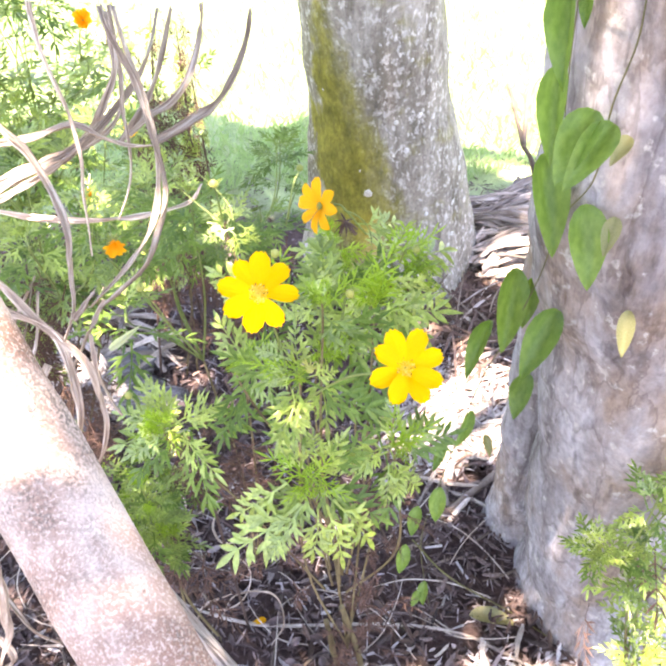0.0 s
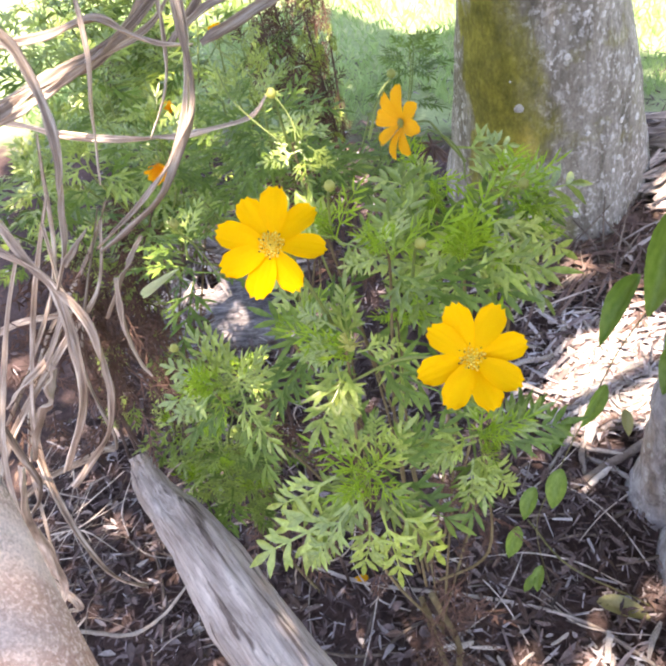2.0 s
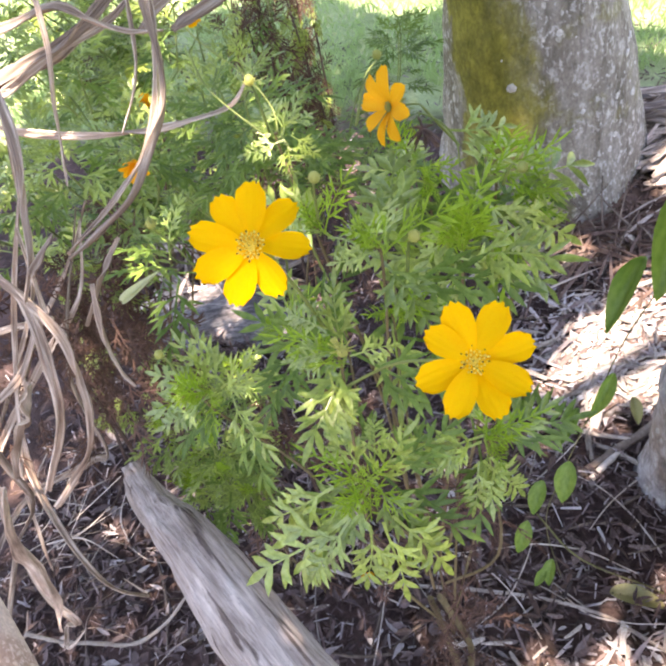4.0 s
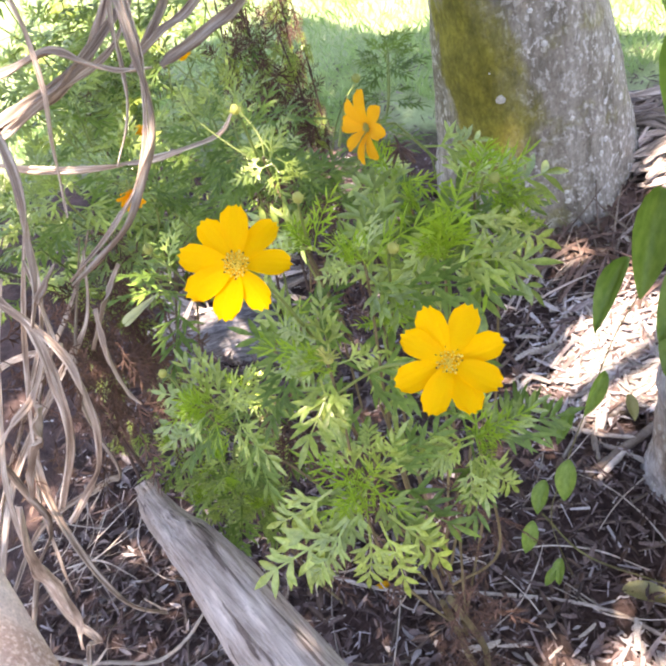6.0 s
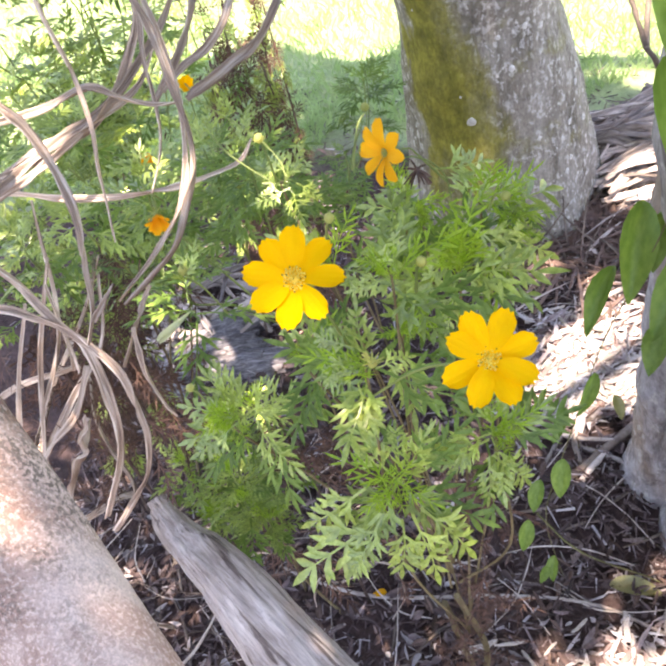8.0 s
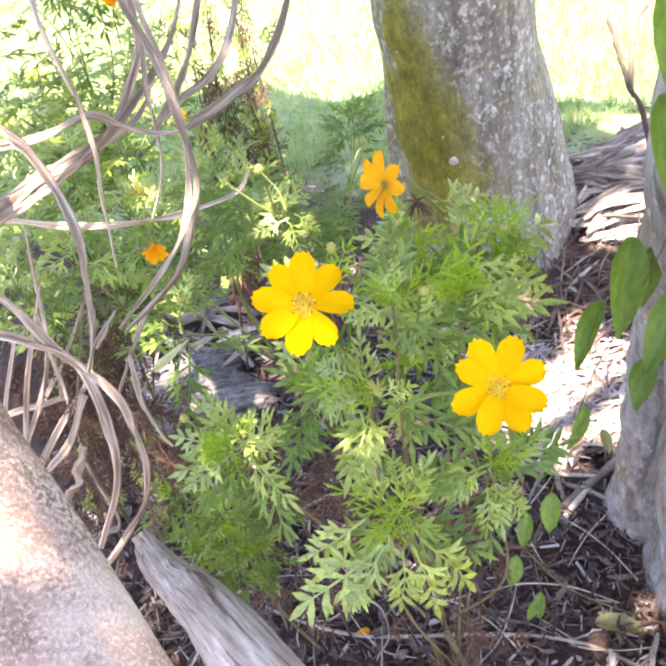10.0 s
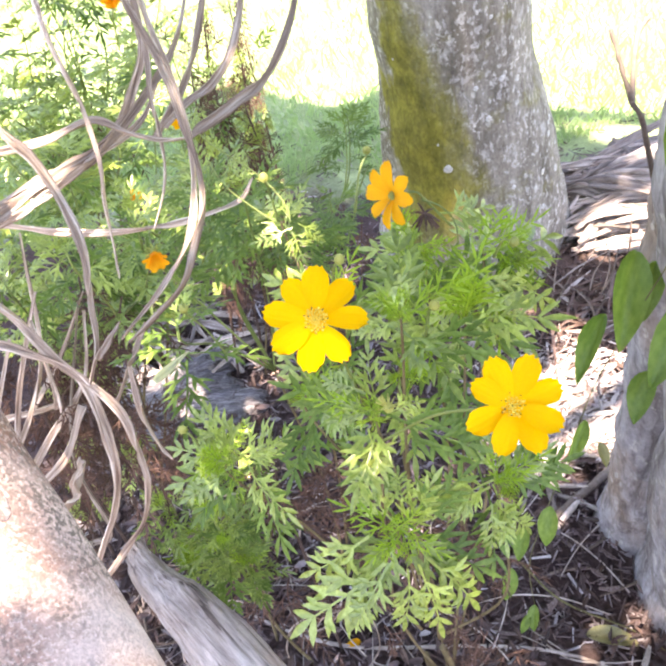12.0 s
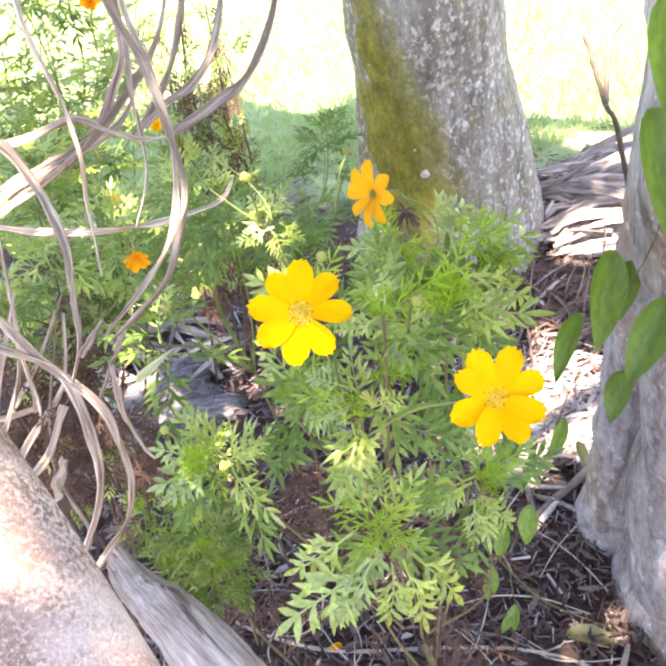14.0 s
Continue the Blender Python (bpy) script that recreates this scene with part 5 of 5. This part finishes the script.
def build_vine():
    rng = random.Random(8)
    vine = thing("climbing_vine", (0.13, 0.26, 0.0), "green climbing vine with heart-shaped leaves hanging on the trunk", "vine")
    for pts, r in (([(0.15, 0.22, 0.0), (0.113, 0.143, 0.343), (0.127, 0.144, 0.462), (0.156, 0.163, 0.571), (0.185, 0.190, 0.658), (0.226, 0.212, 0.740), (0.220, 0.119, 0.917), (0.209, 0.094, 1.031), (0.196, 0.075, 1.128), (0.189, 0.062, 1.209)], 0.0007),
                   ([(0.216, 0.081, 0.994), (0.226, 0.054, 1.046), (0.224, 0.044, 1.116), (0.226, 0.028, 1.172), (0.220, 0.016, 1.220)], 0.0008),
                   ([(0.102, 0.163, 0.335), (0.161, 0.131, 0.271), (0.301, 0.209, 0.000), (0.361, 0.157, 0.000)], 0.0015)):
        bm = bmesh.new()
        tube(bm, pts, [r, r, r * 0.7], 6, 6)
        part("vine_stem", bm, VINE_STEM, vine)
    for base, tip, broad, pale in (
            ((0.186, 0.070, 1.201), (0.169, 0.015, 1.150), .55, 0), ((0.194, 0.055, 1.197), (0.188, 0.035, 1.184), .9, 0), ((0.191, 0.084, 1.131), (0.175, 0.029, 1.080), .55, 0),
            ((0.214, 0.055, 1.106), (0.180, 0.014, 1.071), 1.2, 0), ((0.227, 0.043, 1.100), (0.186, 0.006, 1.070), 1.0, 0), ((0.240, 0.037, 1.092), (0.223, 0.019, 1.081), 1.2, 1),
            ((0.200, 0.115, 1.032), (0.203, 0.049, 0.970), .75, 0), ((0.227, 0.061, 1.012), (0.224, 0.008, 0.963), 1.1, 0), ((0.247, 0.041, 1.012), (0.233, 0.016, 0.994), 1.1, 1),
            ((0.225, 0.240, 0.800), (0.203, 0.168, 0.732), .75, 0), ((0.250, 0.246, 0.780), (0.232, 0.202, 0.741), .9, 0), ((0.240, 0.117, 0.840), (0.196, 0.066, 0.793), .95, 0),
            ((0.274, 0.268, 0.583), (0.245, 0.223, 0.544), 1.2, 0), ((0.198, 0.227, 0.728), (0.159, 0.176, 0.682), .55, 0), ((0.173, 0.170, 0.622), (0.151, 0.134, 0.593), .6, 0),
            ((0.140, 0.157, 0.579), (0.120, 0.126, 0.555), .6, 0), ((0.210, 0.226, 0.505), (0.217, 0.201, 0.486), 1.0, 1), ((0.135, 0.144, 0.492), (0.122, 0.100, 0.453), 1.2, 0),
            ((0.107, 0.150, 0.439), (0.089, 0.111, 0.406), 1.1, 0), ((0.089, 0.140, 0.355), (0.074, 0.100, 0.320), 1.1, 0), ((0.124, 0.148, 0.231), (0.114, 0.112, 0.201), 1.1, 0),
            ((0.113, 0.139, 0.221), (0.097, 0.113, 0.202), 1.1, 0), ((0.283, 0.045, 0.900), (0.272, 0.012, 0.874), .8, 1)):
        vine_leaf(vine, base, tip, broad, rng, bool(pale))
    fallen = thing("fallen_leaf", (0.272, 0.190, 0.008), "long pale green leaf lying on the mulch", "leaf")
    m = oriented((0.225, 0.198, 0.012), Vector((0.314, 0.182, 0.012)) - Vector((0.225, 0.198, 0.012)), (0, 0, 1), 0.085) @ Matrix.Diagonal((.55, 1, 1, 1))
    part("blade", HEART_PALE[0], None, fallen, "", m)


build_vine()


# ---------------------------------------------------------------- twigs, sticks and the heap of fronds
def stick(name, pts, radii, label, category="stick", group="", material=STICK, seg=8):
    at = Vector(pts[0])
    ob = thing(name, (at.x, at.y, 0), label, category, group)
    bm = bmesh.new()
    tube(bm, pts, radii, seg, 6, radii[0] * 0.35, None, len(PLACE))
    part("wood", bm, material, ob)
    return ob


def build_sticks():
    rng = random.Random(17)
    tw = stick("forked_twig", [(0.52, 0.66, 0.0), (0.43, 0.62, 0.35), (0.310, 0.503, 0.760), (0.278, 0.486, 0.834), (0.267, 0.507, 0.873), (0.256, 0.526, 0.909)], [.0036, .0034, .0032, .0024], "thin bare forked twig standing in mulch", "twig")
    bm = bmesh.new()
    tube(bm, [(0.279, 0.484, 0.832), (0.283, 0.508, 0.865), (0.291, 0.532, 0.896), (0.305, 0.540, 0.911)], [.0036, .0034, .0028], 6, 6)
    part("side_twig", bm, STICK, tw)
    stick("surface_root", [(0.349, 0.532, 0.020), (0.246, 0.454, 0.020), (0.177, 0.400, 0.012), (0.119, 0.342, 0.005)], [.009, .007, .005, .003], "brown surface root running from the tree", "root", "", STICK, 10)
    # The sun on this runner is put into its pale wood colour.
    stick("long_runner", [(-0.356, 0.263, 0.010), (-0.281, 0.226, 0.015), (-0.166, 0.196, 0.012), (0.018, 0.189, 0.014), (0.135, 0.176, 0.020), (0.212, 0.159, 0.012), (0.269, 0.129, 0.008), (0.343, 0.083, 0.010)], [.003, .0036, .0032, .003], "long thin dry runner lying across mulch", "stick", "", BLEACHED_SUNLIT)
    stick("pale_twig", [(-0.657, 0.006, 0.194), (-0.614, 0.010, 0.158), (-0.572, 0.021, 0.128), (-0.522, 0.035, 0.097), (-0.461, 0.063, 0.130), (-0.382, 0.083, 0.245)], [.003, .0032, .003, .002], "pale curved twig above dark litter", "twig", "", BLEACHED_SUNLIT)
    stick("cut_stalk", [(-0.009, 0.055, 0.000), (-0.027, 0.079, 0.094), (-0.037, 0.070, 0.264)], [.006, .005, .0045], "yellowish dry plant stalk", "stalk", "", WOODY)
    stick("pale_stick", [(0.083, 0.501, 0.010), (0.181, 0.531, 0.012), (0.289, 0.553, 0.010)], [.006, .007, .005], "sun-bleached stick on wood mulch", "stick")
    for i in range(70):
        c = Vector((rng.uniform(-.75, .75), rng.uniform(0.0, 1.3), 0.006))
        an = rng.uniform(0, 6.28)
        ln = rng.uniform(.03, .10)
        d = Vector((math.cos(an), math.sin(an), 0)) * ln
        z = Vector((0, 0, rng.uniform(0.0, 0.03)))
        stick("stick", [c - d, c + Vector((rng.uniform(-.01, .01), rng.uniform(-.01, .01), .006)), c + d + z], [rng.uniform(.0015, .004), .003, .0015], "small dry stick lying in mulch", "stick", "sticks in mulch", STICK, 6)
    for i in range(42):                                  # pale sticks; the sunny patch's brightness is put into their colour
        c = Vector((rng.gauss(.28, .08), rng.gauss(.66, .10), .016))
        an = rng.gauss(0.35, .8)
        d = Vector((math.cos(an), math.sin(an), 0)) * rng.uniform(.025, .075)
        stick("sunlit_stick", [c - d, c + Vector((rng.uniform(-.006, .006), rng.uniform(-.006, .006), .004)), c + d + Vector((0, 0, rng.uniform(0, .012)))], [rng.uniform(.003, .0075), rng.uniform(.004, .0075), .003], "short stick coloured as sunlit lying on wood shavings", "stick", "bleached sticks", BLEACHED_SUNLIT, 6)
    for i in range(80):                                  # long thin straws in the shade
        c = Vector((rng.uniform(-.55, .40), rng.uniform(.0, .62), .014)) if i < 48 else Vector((rng.uniform(.08, .42), rng.uniform(.84, 1.12), .014))
        an = rng.uniform(0, 6.28)
        d = Vector((math.cos(an), math.sin(an), 0)) * rng.uniform(.05, .13)
        s = Vector((-d.y, d.x, 0)) * rng.uniform(-.3, .3)
        stick("dry_straw", [c - d, c - d * .3 + s, c + d * .4 + s * .8 + Vector((0, 0, .01)), c + d + Vector((0, 0, rng.uniform(0, .02)))], [.0012, .0016, .0012, .0007], "thin curved dry straw lying in mulch", "straw", "dry straws", BLEACHED_SUNLIT, 5)


build_sticks()


def build_heap():
    rng = random.Random(41)
    heap = thing("frond_heap", (0.62, 1.45, 0.0), "heap of dry grey palm fronds piled beside trunk", "dry leaves")
    bm = bmesh.new()
    bmesh.ops.create_uvsphere(bm, u_segments=40, v_segments=20, radius=1.0)
    for v in bm.verts:
        q = Vector((v.co.x * 0.42, v.co.y * 0.21, max(v.co.z, -0.1) * 0.10))
        v.co = q * (1 + 0.22 * noise.fractal(q * 9, 0.8, 2.0, 4)) + Vector((0.72, 1.44, 0.0))
    part("rotted_core", smooth_all(bm), HEAP, heap, "dark rotted litter")
    for i in range(95):
        u = rng.random()
        tip = Vector((0.36 + 0.10 * rng.random(), 1.18 + 0.20 * u + rng.uniform(-.03, .03), 0.02 + 0.09 * u + rng.uniform(-.01, .03)))
        d = Vector((1, rng.uniform(-.3, .9) - .5 * u, rng.uniform(-.12, .3))).normalized()
        ln = rng.uniform(.12, .42)
        bm = bmesh.new()
        w = rng.uniform(.009, .021)
        ribbon(bm, [tip, tip + d * ln * .4 + Vector((0, 0, rng.uniform(0, .03))), tip + d * ln], [w * .3, w, w * .7], 5, .4, (rng.uniform(-40, 40), rng.uniform(-40, 40)), .001, seed=i)
        part("frond_strip", bm, FROND, heap)
    for i in range(46):
        c = Vector((0.72 + rng.uniform(-.34, .2), 1.40 + rng.uniform(-.16, .10), 0.0))
        c.z = 0.105 * math.sqrt(max(0.0, 1 - ((c.x - .72) / .42) ** 2 - ((c.y - 1.44) / .21) ** 2)) + .012
        d = Vector((rng.uniform(-1, 1), rng.uniform(-.7, .7), rng.uniform(-.1, .1))).normalized()
        ln, w = rng.uniform(.05, .14), rng.uniform(.004, .011)
        bm = bmesh.new()
        ribbon(bm, [c - d * ln, c + Vector((0, 0, .015)), c + d * ln], [w * .4, w, w * .5], 5, .4, (rng.uniform(-40, 40), rng.uniform(-40, 40)), .001, seed=i + 200)
        part("frond_strip", bm, FROND, heap)
    left = thing("frond_heap", (-0.62, 0.95, 0.0), "low heap of grey dry leaf litter", "dry leaves")
    for i in range(45):
        c = Vector((-0.60 + rng.uniform(-.16, .16), 0.95 + rng.uniform(-.14, .14), rng.uniform(.005, .05)))
        d = Vector((rng.uniform(-1, 1), rng.uniform(-.5, .5), rng.uniform(-.05, .1))).normalized()
        bm = bmesh.new()
        w = rng.uniform(.005, .013)
        ribbon(bm, [c - d * .09, c + Vector((0, 0, .015)), c + d * .09], [w * .5, w, w * .4], 5, .4, (rng.uniform(-40, 40), rng.uniform(-40, 40)), .001, seed=i)
        part("frond_strip", bm, FROND, left)


build_heap()


def build_base_litter():
    """Dark brown litter drifted against the foot of the grey trunk, with dead twigs leaning on it."""
    rng = random.Random(44)
    drift = thing("leaf_litter_heap", (0.27, 1.08, 0.0), "low dark brown leaf litter heap against trunk foot", "leaf litter")
    bm = bmesh.new()
    bmesh.ops.create_uvsphere(bm, u_segments=44, v_segments=20, radius=1.0)
    for v in bm.verts:
        q = Vector((v.co.x * 0.25, v.co.y * 0.13, max(v.co.z, -0.1) * 0.022))
        v.co = q * (1 + 0.28 * noise.fractal(q * 14, 0.8, 2.0, 4)) + Vector((0.28, 1.10, 0.0))
    part("packed_litter", smooth_all(bm), DEAD, drift)
    bm = bmesh.new()
    for i in range(420):
        a, r = rng.uniform(0, 6.28), math.sqrt(rng.random())
        x, y = 0.25 * r * math.cos(a), 0.14 * r * math.sin(a)
        p = Vector((0.28 + x, 1.09 + y, 0.022 * math.sqrt(max(0.0, 1 - r * r)) + rng.uniform(0.004, 0.02)))
        d = Vector((rng.uniform(-1, 1), rng.uniform(-1, 0.4), rng.uniform(-0.5, 0.5))).normalized()
        w = d.cross(Vector((rng.uniform(-.7, .7), rng.uniform(-.7, .7), 1))).normalized()
        blade(bm, p - d * 0.015, d, w, w.cross(d), rng.uniform(.02, .055), rng.uniform(.002, .006), .6, rng.uniform(-.4, .5))
    part("loose_leaves", bm, DEAD, drift)
    for i in range(70):                                  # long dry strips fallen across it
        c = Vector((rng.uniform(0.05, 0.52), rng.uniform(0.84, 1.10), rng.uniform(.015, .045)))
        an, ln, w = rng.gauss(0.5, .55), rng.uniform(.05, .13), rng.uniform(.002, .006)
        d = Vector((math.cos(an), math.sin(an), rng.uniform(-.12, .2)))
        bm = bmesh.new()
        ribbon(bm, [c - d * ln, c + Vector((0, 0, rng.uniform(0, .015))), c + d * ln], [w * .4, w, w * .3], 4, .4, (rng.uniform(-40, 40), rng.uniform(-60, 60)), .001, seed=i + 400)
        part("dry_strip", bm, FROND if i % 4 == 0 else DEAD, drift)
    for i in range(34):
        a = rng.uniform(-0.2, 0.5)
        p = Vector((rng.uniform(0.06, 0.46), rng.uniform(0.90, 1.06), 0.008))
        q = p + Vector((rng.uniform(-.14, .14), rng.uniform(.02, .14), rng.uniform(.02, .13)))
        bm = bmesh.new()
        tube(bm, [p, p.lerp(q, .5) + Vector((rng.uniform(-.02, .02), 0, rng.uniform(0, .02))), q], [.0028, .0022, .0012], 5, 4)
        part("twig", bm, STICK if i % 3 else DEAD, drift)


build_base_litter()


def build_mound():
    """A slab of rotted bark lying on the ground, ridged and cracked along its length."""
    rng = random.Random(47)
    slab = thing("rotted_bark_slab", (-0.57, 0.80, 0.0), "dark grey rotted bark slab lying among litter", "bark")
    for k, (x, y, sx, sy, sz, an) in enumerate(((-0.60, 0.82, 0.15, 0.07, 0.055, 0.3), (-0.49, 0.78, 0.11, 0.05, 0.04, 0.1), (-0.57, 0.89, 0.12, 0.05, 0.05, 0.5), (-0.66, 0.72, 0.10, 0.04, 0.035, -0.3))):
        bm = bmesh.new()
        bmesh.ops.create_uvsphere(bm, u_segments=48, v_segments=20, radius=1.0)
        for v in bm.verts:
            q = Vector((v.co.x * sx, v.co.y * sy, max(v.co.z, -0.1) * sz))
            ridge = 0.14 * noise.noise(Vector((q.x * 12, q.y * 90, k))) + 0.2 * noise.fractal(q * 25, 0.8, 2.0, 3)
            v.co = q * (1 + ridge)
        part("bark_piece", smooth_all(bm), WEATHERED_DARK, slab, "", Matrix.Translation((x, y, 0.0)) @ Euler((0, 0, an)).to_matrix().to_4x4())


build_mound()


# ---------------------------------------------------------------- litter and grass
def chip_mesh(seed, material):
    """A split piece of wood of unit length along x: bowed, with torn ends and some thickness."""
    rng = random.Random(seed)
    bm = bmesh.new()
    rows = []
    for k in range(5):
        u = k / 4
        half = (.095 if 0 < k < 4 else .05) * rng.uniform(.75, 1.2)
        shift, rise = rng.uniform(-.03, .03), .07 * math.sin(u * 3.1) * (1 if seed % 2 else -.6)
        x = u - .5 + (rng.uniform(-.05, .05) if k in (0, 4) else 0)
        rows.append([bm.verts.new((x + d, shift + y, rise + z)) for y, z, d in ((-half, 0, 0), (half, 0, rng.uniform(-.04, .04)), (half * .8, .05, 0), (-half * .8, .05, 0))])
    for lo, hi in zip(rows, rows[1:]):
        for k in range(4):
            bm.faces.new((lo[k], lo[(k + 1) % 4], hi[(k + 1) % 4], hi[k]))
    bm.faces.new(rows[0][::-1])
    bm.faces.new(rows[-1])
    me = bpy.data.meshes.new("wood_chip")
    bm.to_mesh(me)
    bm.free()
    me.materials.append(material)
    return me


def build_litter():
    rng = random.Random(55)
    bm = bmesh.new()
    for i in range(24000):
        near = rng.random() < 0.75
        x, y = (rng.uniform(-.9, .8), rng.uniform(-.1, 1.4)) if near else (rng.uniform(-1.4, 1.3), rng.uniform(-.6, 2.0))
        h = 0.022 * noise.fractal(Vector((x * 3, y * 3, 0)), 0.9, 2.0, 4) - 0.006
        ln, w = rng.uniform(.008, .030) * (1.9 if rng.random() < .12 else 1), rng.uniform(.0014, .0055)
        th, taper, bow = rng.uniform(.0006, .0022), rng.uniform(.2, .9), rng.uniform(-.004, .004)
        an, pitch = rng.uniform(0, 6.28), rng.gauss(0, .3)
        m = Matrix.Translation((x, y, h + .004 + abs(math.sin(pitch)) * ln * .5 + rng.random() * .008)) @ Euler((rng.gauss(0, .4), pitch, an)).to_matrix().to_4x4()
        c = [bm.verts.new(m @ Vector((sx * ln * .5, sy * w * .5 * (1 - taper * (sx > 0)) + bow * (sx > 0), sz * th * .5))) for sx in (-1, 1) for sy in (-1, 1) for sz in (-1, 1)]
        for q in ((0, 1, 3, 2), (4, 6, 7, 5), (0, 4, 5, 1), (2, 3, 7, 6), (0, 2, 6, 4), (1, 5, 7, 3)):
            bm.faces.new([c[k] for k in q])
    mulch = tagged(part("wood_mulch", bm, CHIP, None), "scattered brown and bleached and sunlit wood chip mulch", "mulch", kind="stuff")
    forms = [chip_mesh(i + 20, ROTTED) for i in range(6)]
    for i in range(280):                                 # the larger chips, one by one
        x, y = (rng.uniform(-.72, -.05), rng.uniform(-.05, .5)) if i % 2 else (rng.uniform(-.05, .42), rng.uniform(.02, .5))
        turn = Euler((rng.gauss(0, .35), rng.gauss(0, .25), rng.uniform(0, 6.28))).to_matrix().to_4x4()
        size = rng.uniform(.014, .036)
        part("wood_chip", forms[i % 6], None, mulch, "", Matrix.Translation((x, y, .016 + rng.random() * .012)) @ turn @ Matrix.Diagonal((size, size * rng.uniform(.8, 1.6), size, 1)))
    bm = bmesh.new()
    for i in range(2600):
        x, y = rng.uniform(-1.0, .8), rng.uniform(-.1, 1.6)
        if noise.noise(Vector((x * 4, y * 4, 3))) < -0.1:
            continue
        an = rng.uniform(0, 6.28)
        d = Vector((math.cos(an), math.sin(an), rng.uniform(-.2, .4))).normalized()
        s = d.cross(Vector((rng.uniform(-.5, .5), rng.uniform(-.5, .5), 1))).normalized()
        blade(bm, Vector((x, y, .012 + rng.random() * .012)), d, s, s.cross(d), rng.uniform(.02, .05), rng.uniform(.002, .0065), .6, rng.uniform(-.3, .5))
    tagged(part("dry_leaf_litter", bm, DEAD, None), "dry red-brown leaf litter on the ground", "leaf litter", kind="stuff")
    # Pale shavings only in the two sunny patches; their colour adds to the sun.
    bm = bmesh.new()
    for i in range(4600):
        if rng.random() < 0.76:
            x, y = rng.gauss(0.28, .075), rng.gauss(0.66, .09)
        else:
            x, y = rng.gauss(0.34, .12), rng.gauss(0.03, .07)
        # none in the dark strip between the sunny patches
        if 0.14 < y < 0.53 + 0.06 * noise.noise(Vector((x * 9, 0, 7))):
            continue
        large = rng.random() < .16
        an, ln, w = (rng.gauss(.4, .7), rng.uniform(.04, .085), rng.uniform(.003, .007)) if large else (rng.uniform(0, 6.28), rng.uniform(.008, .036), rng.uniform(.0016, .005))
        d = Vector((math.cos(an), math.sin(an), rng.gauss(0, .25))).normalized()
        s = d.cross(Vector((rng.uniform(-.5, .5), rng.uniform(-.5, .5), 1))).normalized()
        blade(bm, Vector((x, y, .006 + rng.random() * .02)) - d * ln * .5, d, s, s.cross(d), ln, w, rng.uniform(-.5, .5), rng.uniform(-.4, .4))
    patch = tagged(part("wood_shavings", bm, SHRED, None), "pale wood shavings coloured as sunlit over dark mulch", "wood shavings", kind="stuff")
    forms = [chip_mesh(i, BLEACHED_SUNLIT) for i in range(6)]
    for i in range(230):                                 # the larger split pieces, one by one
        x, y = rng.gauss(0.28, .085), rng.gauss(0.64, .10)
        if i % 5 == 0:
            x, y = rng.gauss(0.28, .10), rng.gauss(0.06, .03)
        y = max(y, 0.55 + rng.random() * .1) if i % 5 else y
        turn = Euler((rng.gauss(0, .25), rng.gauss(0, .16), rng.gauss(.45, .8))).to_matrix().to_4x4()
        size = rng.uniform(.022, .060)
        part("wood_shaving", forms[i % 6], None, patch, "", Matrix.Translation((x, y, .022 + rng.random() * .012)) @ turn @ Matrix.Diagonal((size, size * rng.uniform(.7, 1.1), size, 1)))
    bm = bmesh.new()
    for i in range(1500):
        x, y = (rng.uniform(-.8, .0), rng.uniform(-.1, .75)) if i % 3 else (rng.uniform(-.9, .6), rng.uniform(-.1, 1.3))
        an = rng.uniform(0, 6.28)
        d = Vector((math.cos(an), math.sin(an), rng.uniform(-.3, .5))).normalized()
        s = d.cross(Vector((rng.uniform(-.8, .8), rng.uniform(-.8, .8), 1))).normalized()
        blade(bm, Vector((x, y, .010 + rng.random() * .016)), d, s, s.cross(d), rng.uniform(.012, .04), rng.uniform(.002, .008), rng.uniform(.3, 1.6), rng.uniform(-.5, .7))
    tagged(part("curled_leaf_litter", smooth_all(bm), CURLED, None), "curled dry leaves in grey and brown on the soil", "leaf litter", kind="stuff")
    petal = thing("fallen_petal", (-0.181, 0.203, 0.008), "fallen orange petal lying on mulch", "petal")
    part("petal", PETALS_NARROW[0], None, petal, "", oriented((-0.188, 0.199, 0.014), (1, 0.2, 0), (0, 0, 1), .028))


build_litter()


def build_grass():
    rng = random.Random(77)
    bm = bmesh.new()
    made = 0
    while made < 30000:
        y = 1.55 + 4.2 * rng.random() ** 1.9
        x = rng.uniform(-.9, .75) * (0.8 + y * .45) - .15
        if y + 0.25 * noise.noise(Vector((x * 3, y * 3, 7))) < 1.72:
            continue
        h = rng.uniform(.025, .07) * (1 + .5 * noise.noise(Vector((x * 2, y * 2, 1))))
        an = rng.uniform(0, 6.28)
        lean = Vector((math.cos(an), math.sin(an), 0)) * rng.uniform(.1, .8)
        d = (Vector((0, 0, 1)) + lean).normalized()
        s = d.cross(Vector((math.sin(an), -math.cos(an), .2))).normalized()
        w = rng.uniform(.0016, .0032)
        a = Vector((x, y, 0))
        b, c = a + d * h * .55, a + d * h * .8 + lean * h * .5
        v = [bm.verts.new(q) for q in (a - s * w, a + s * w, b + s * w * .8, b - s * w * .8, c)]
        bm.faces.new(v[:4])
        bm.faces.new((v[3], v[2], v[4]))
        made += 1
    tagged(part("grass", bm, BLADE, None), "short green lawn grass blades behind the bed", "grass", kind="stuff")


build_grass()
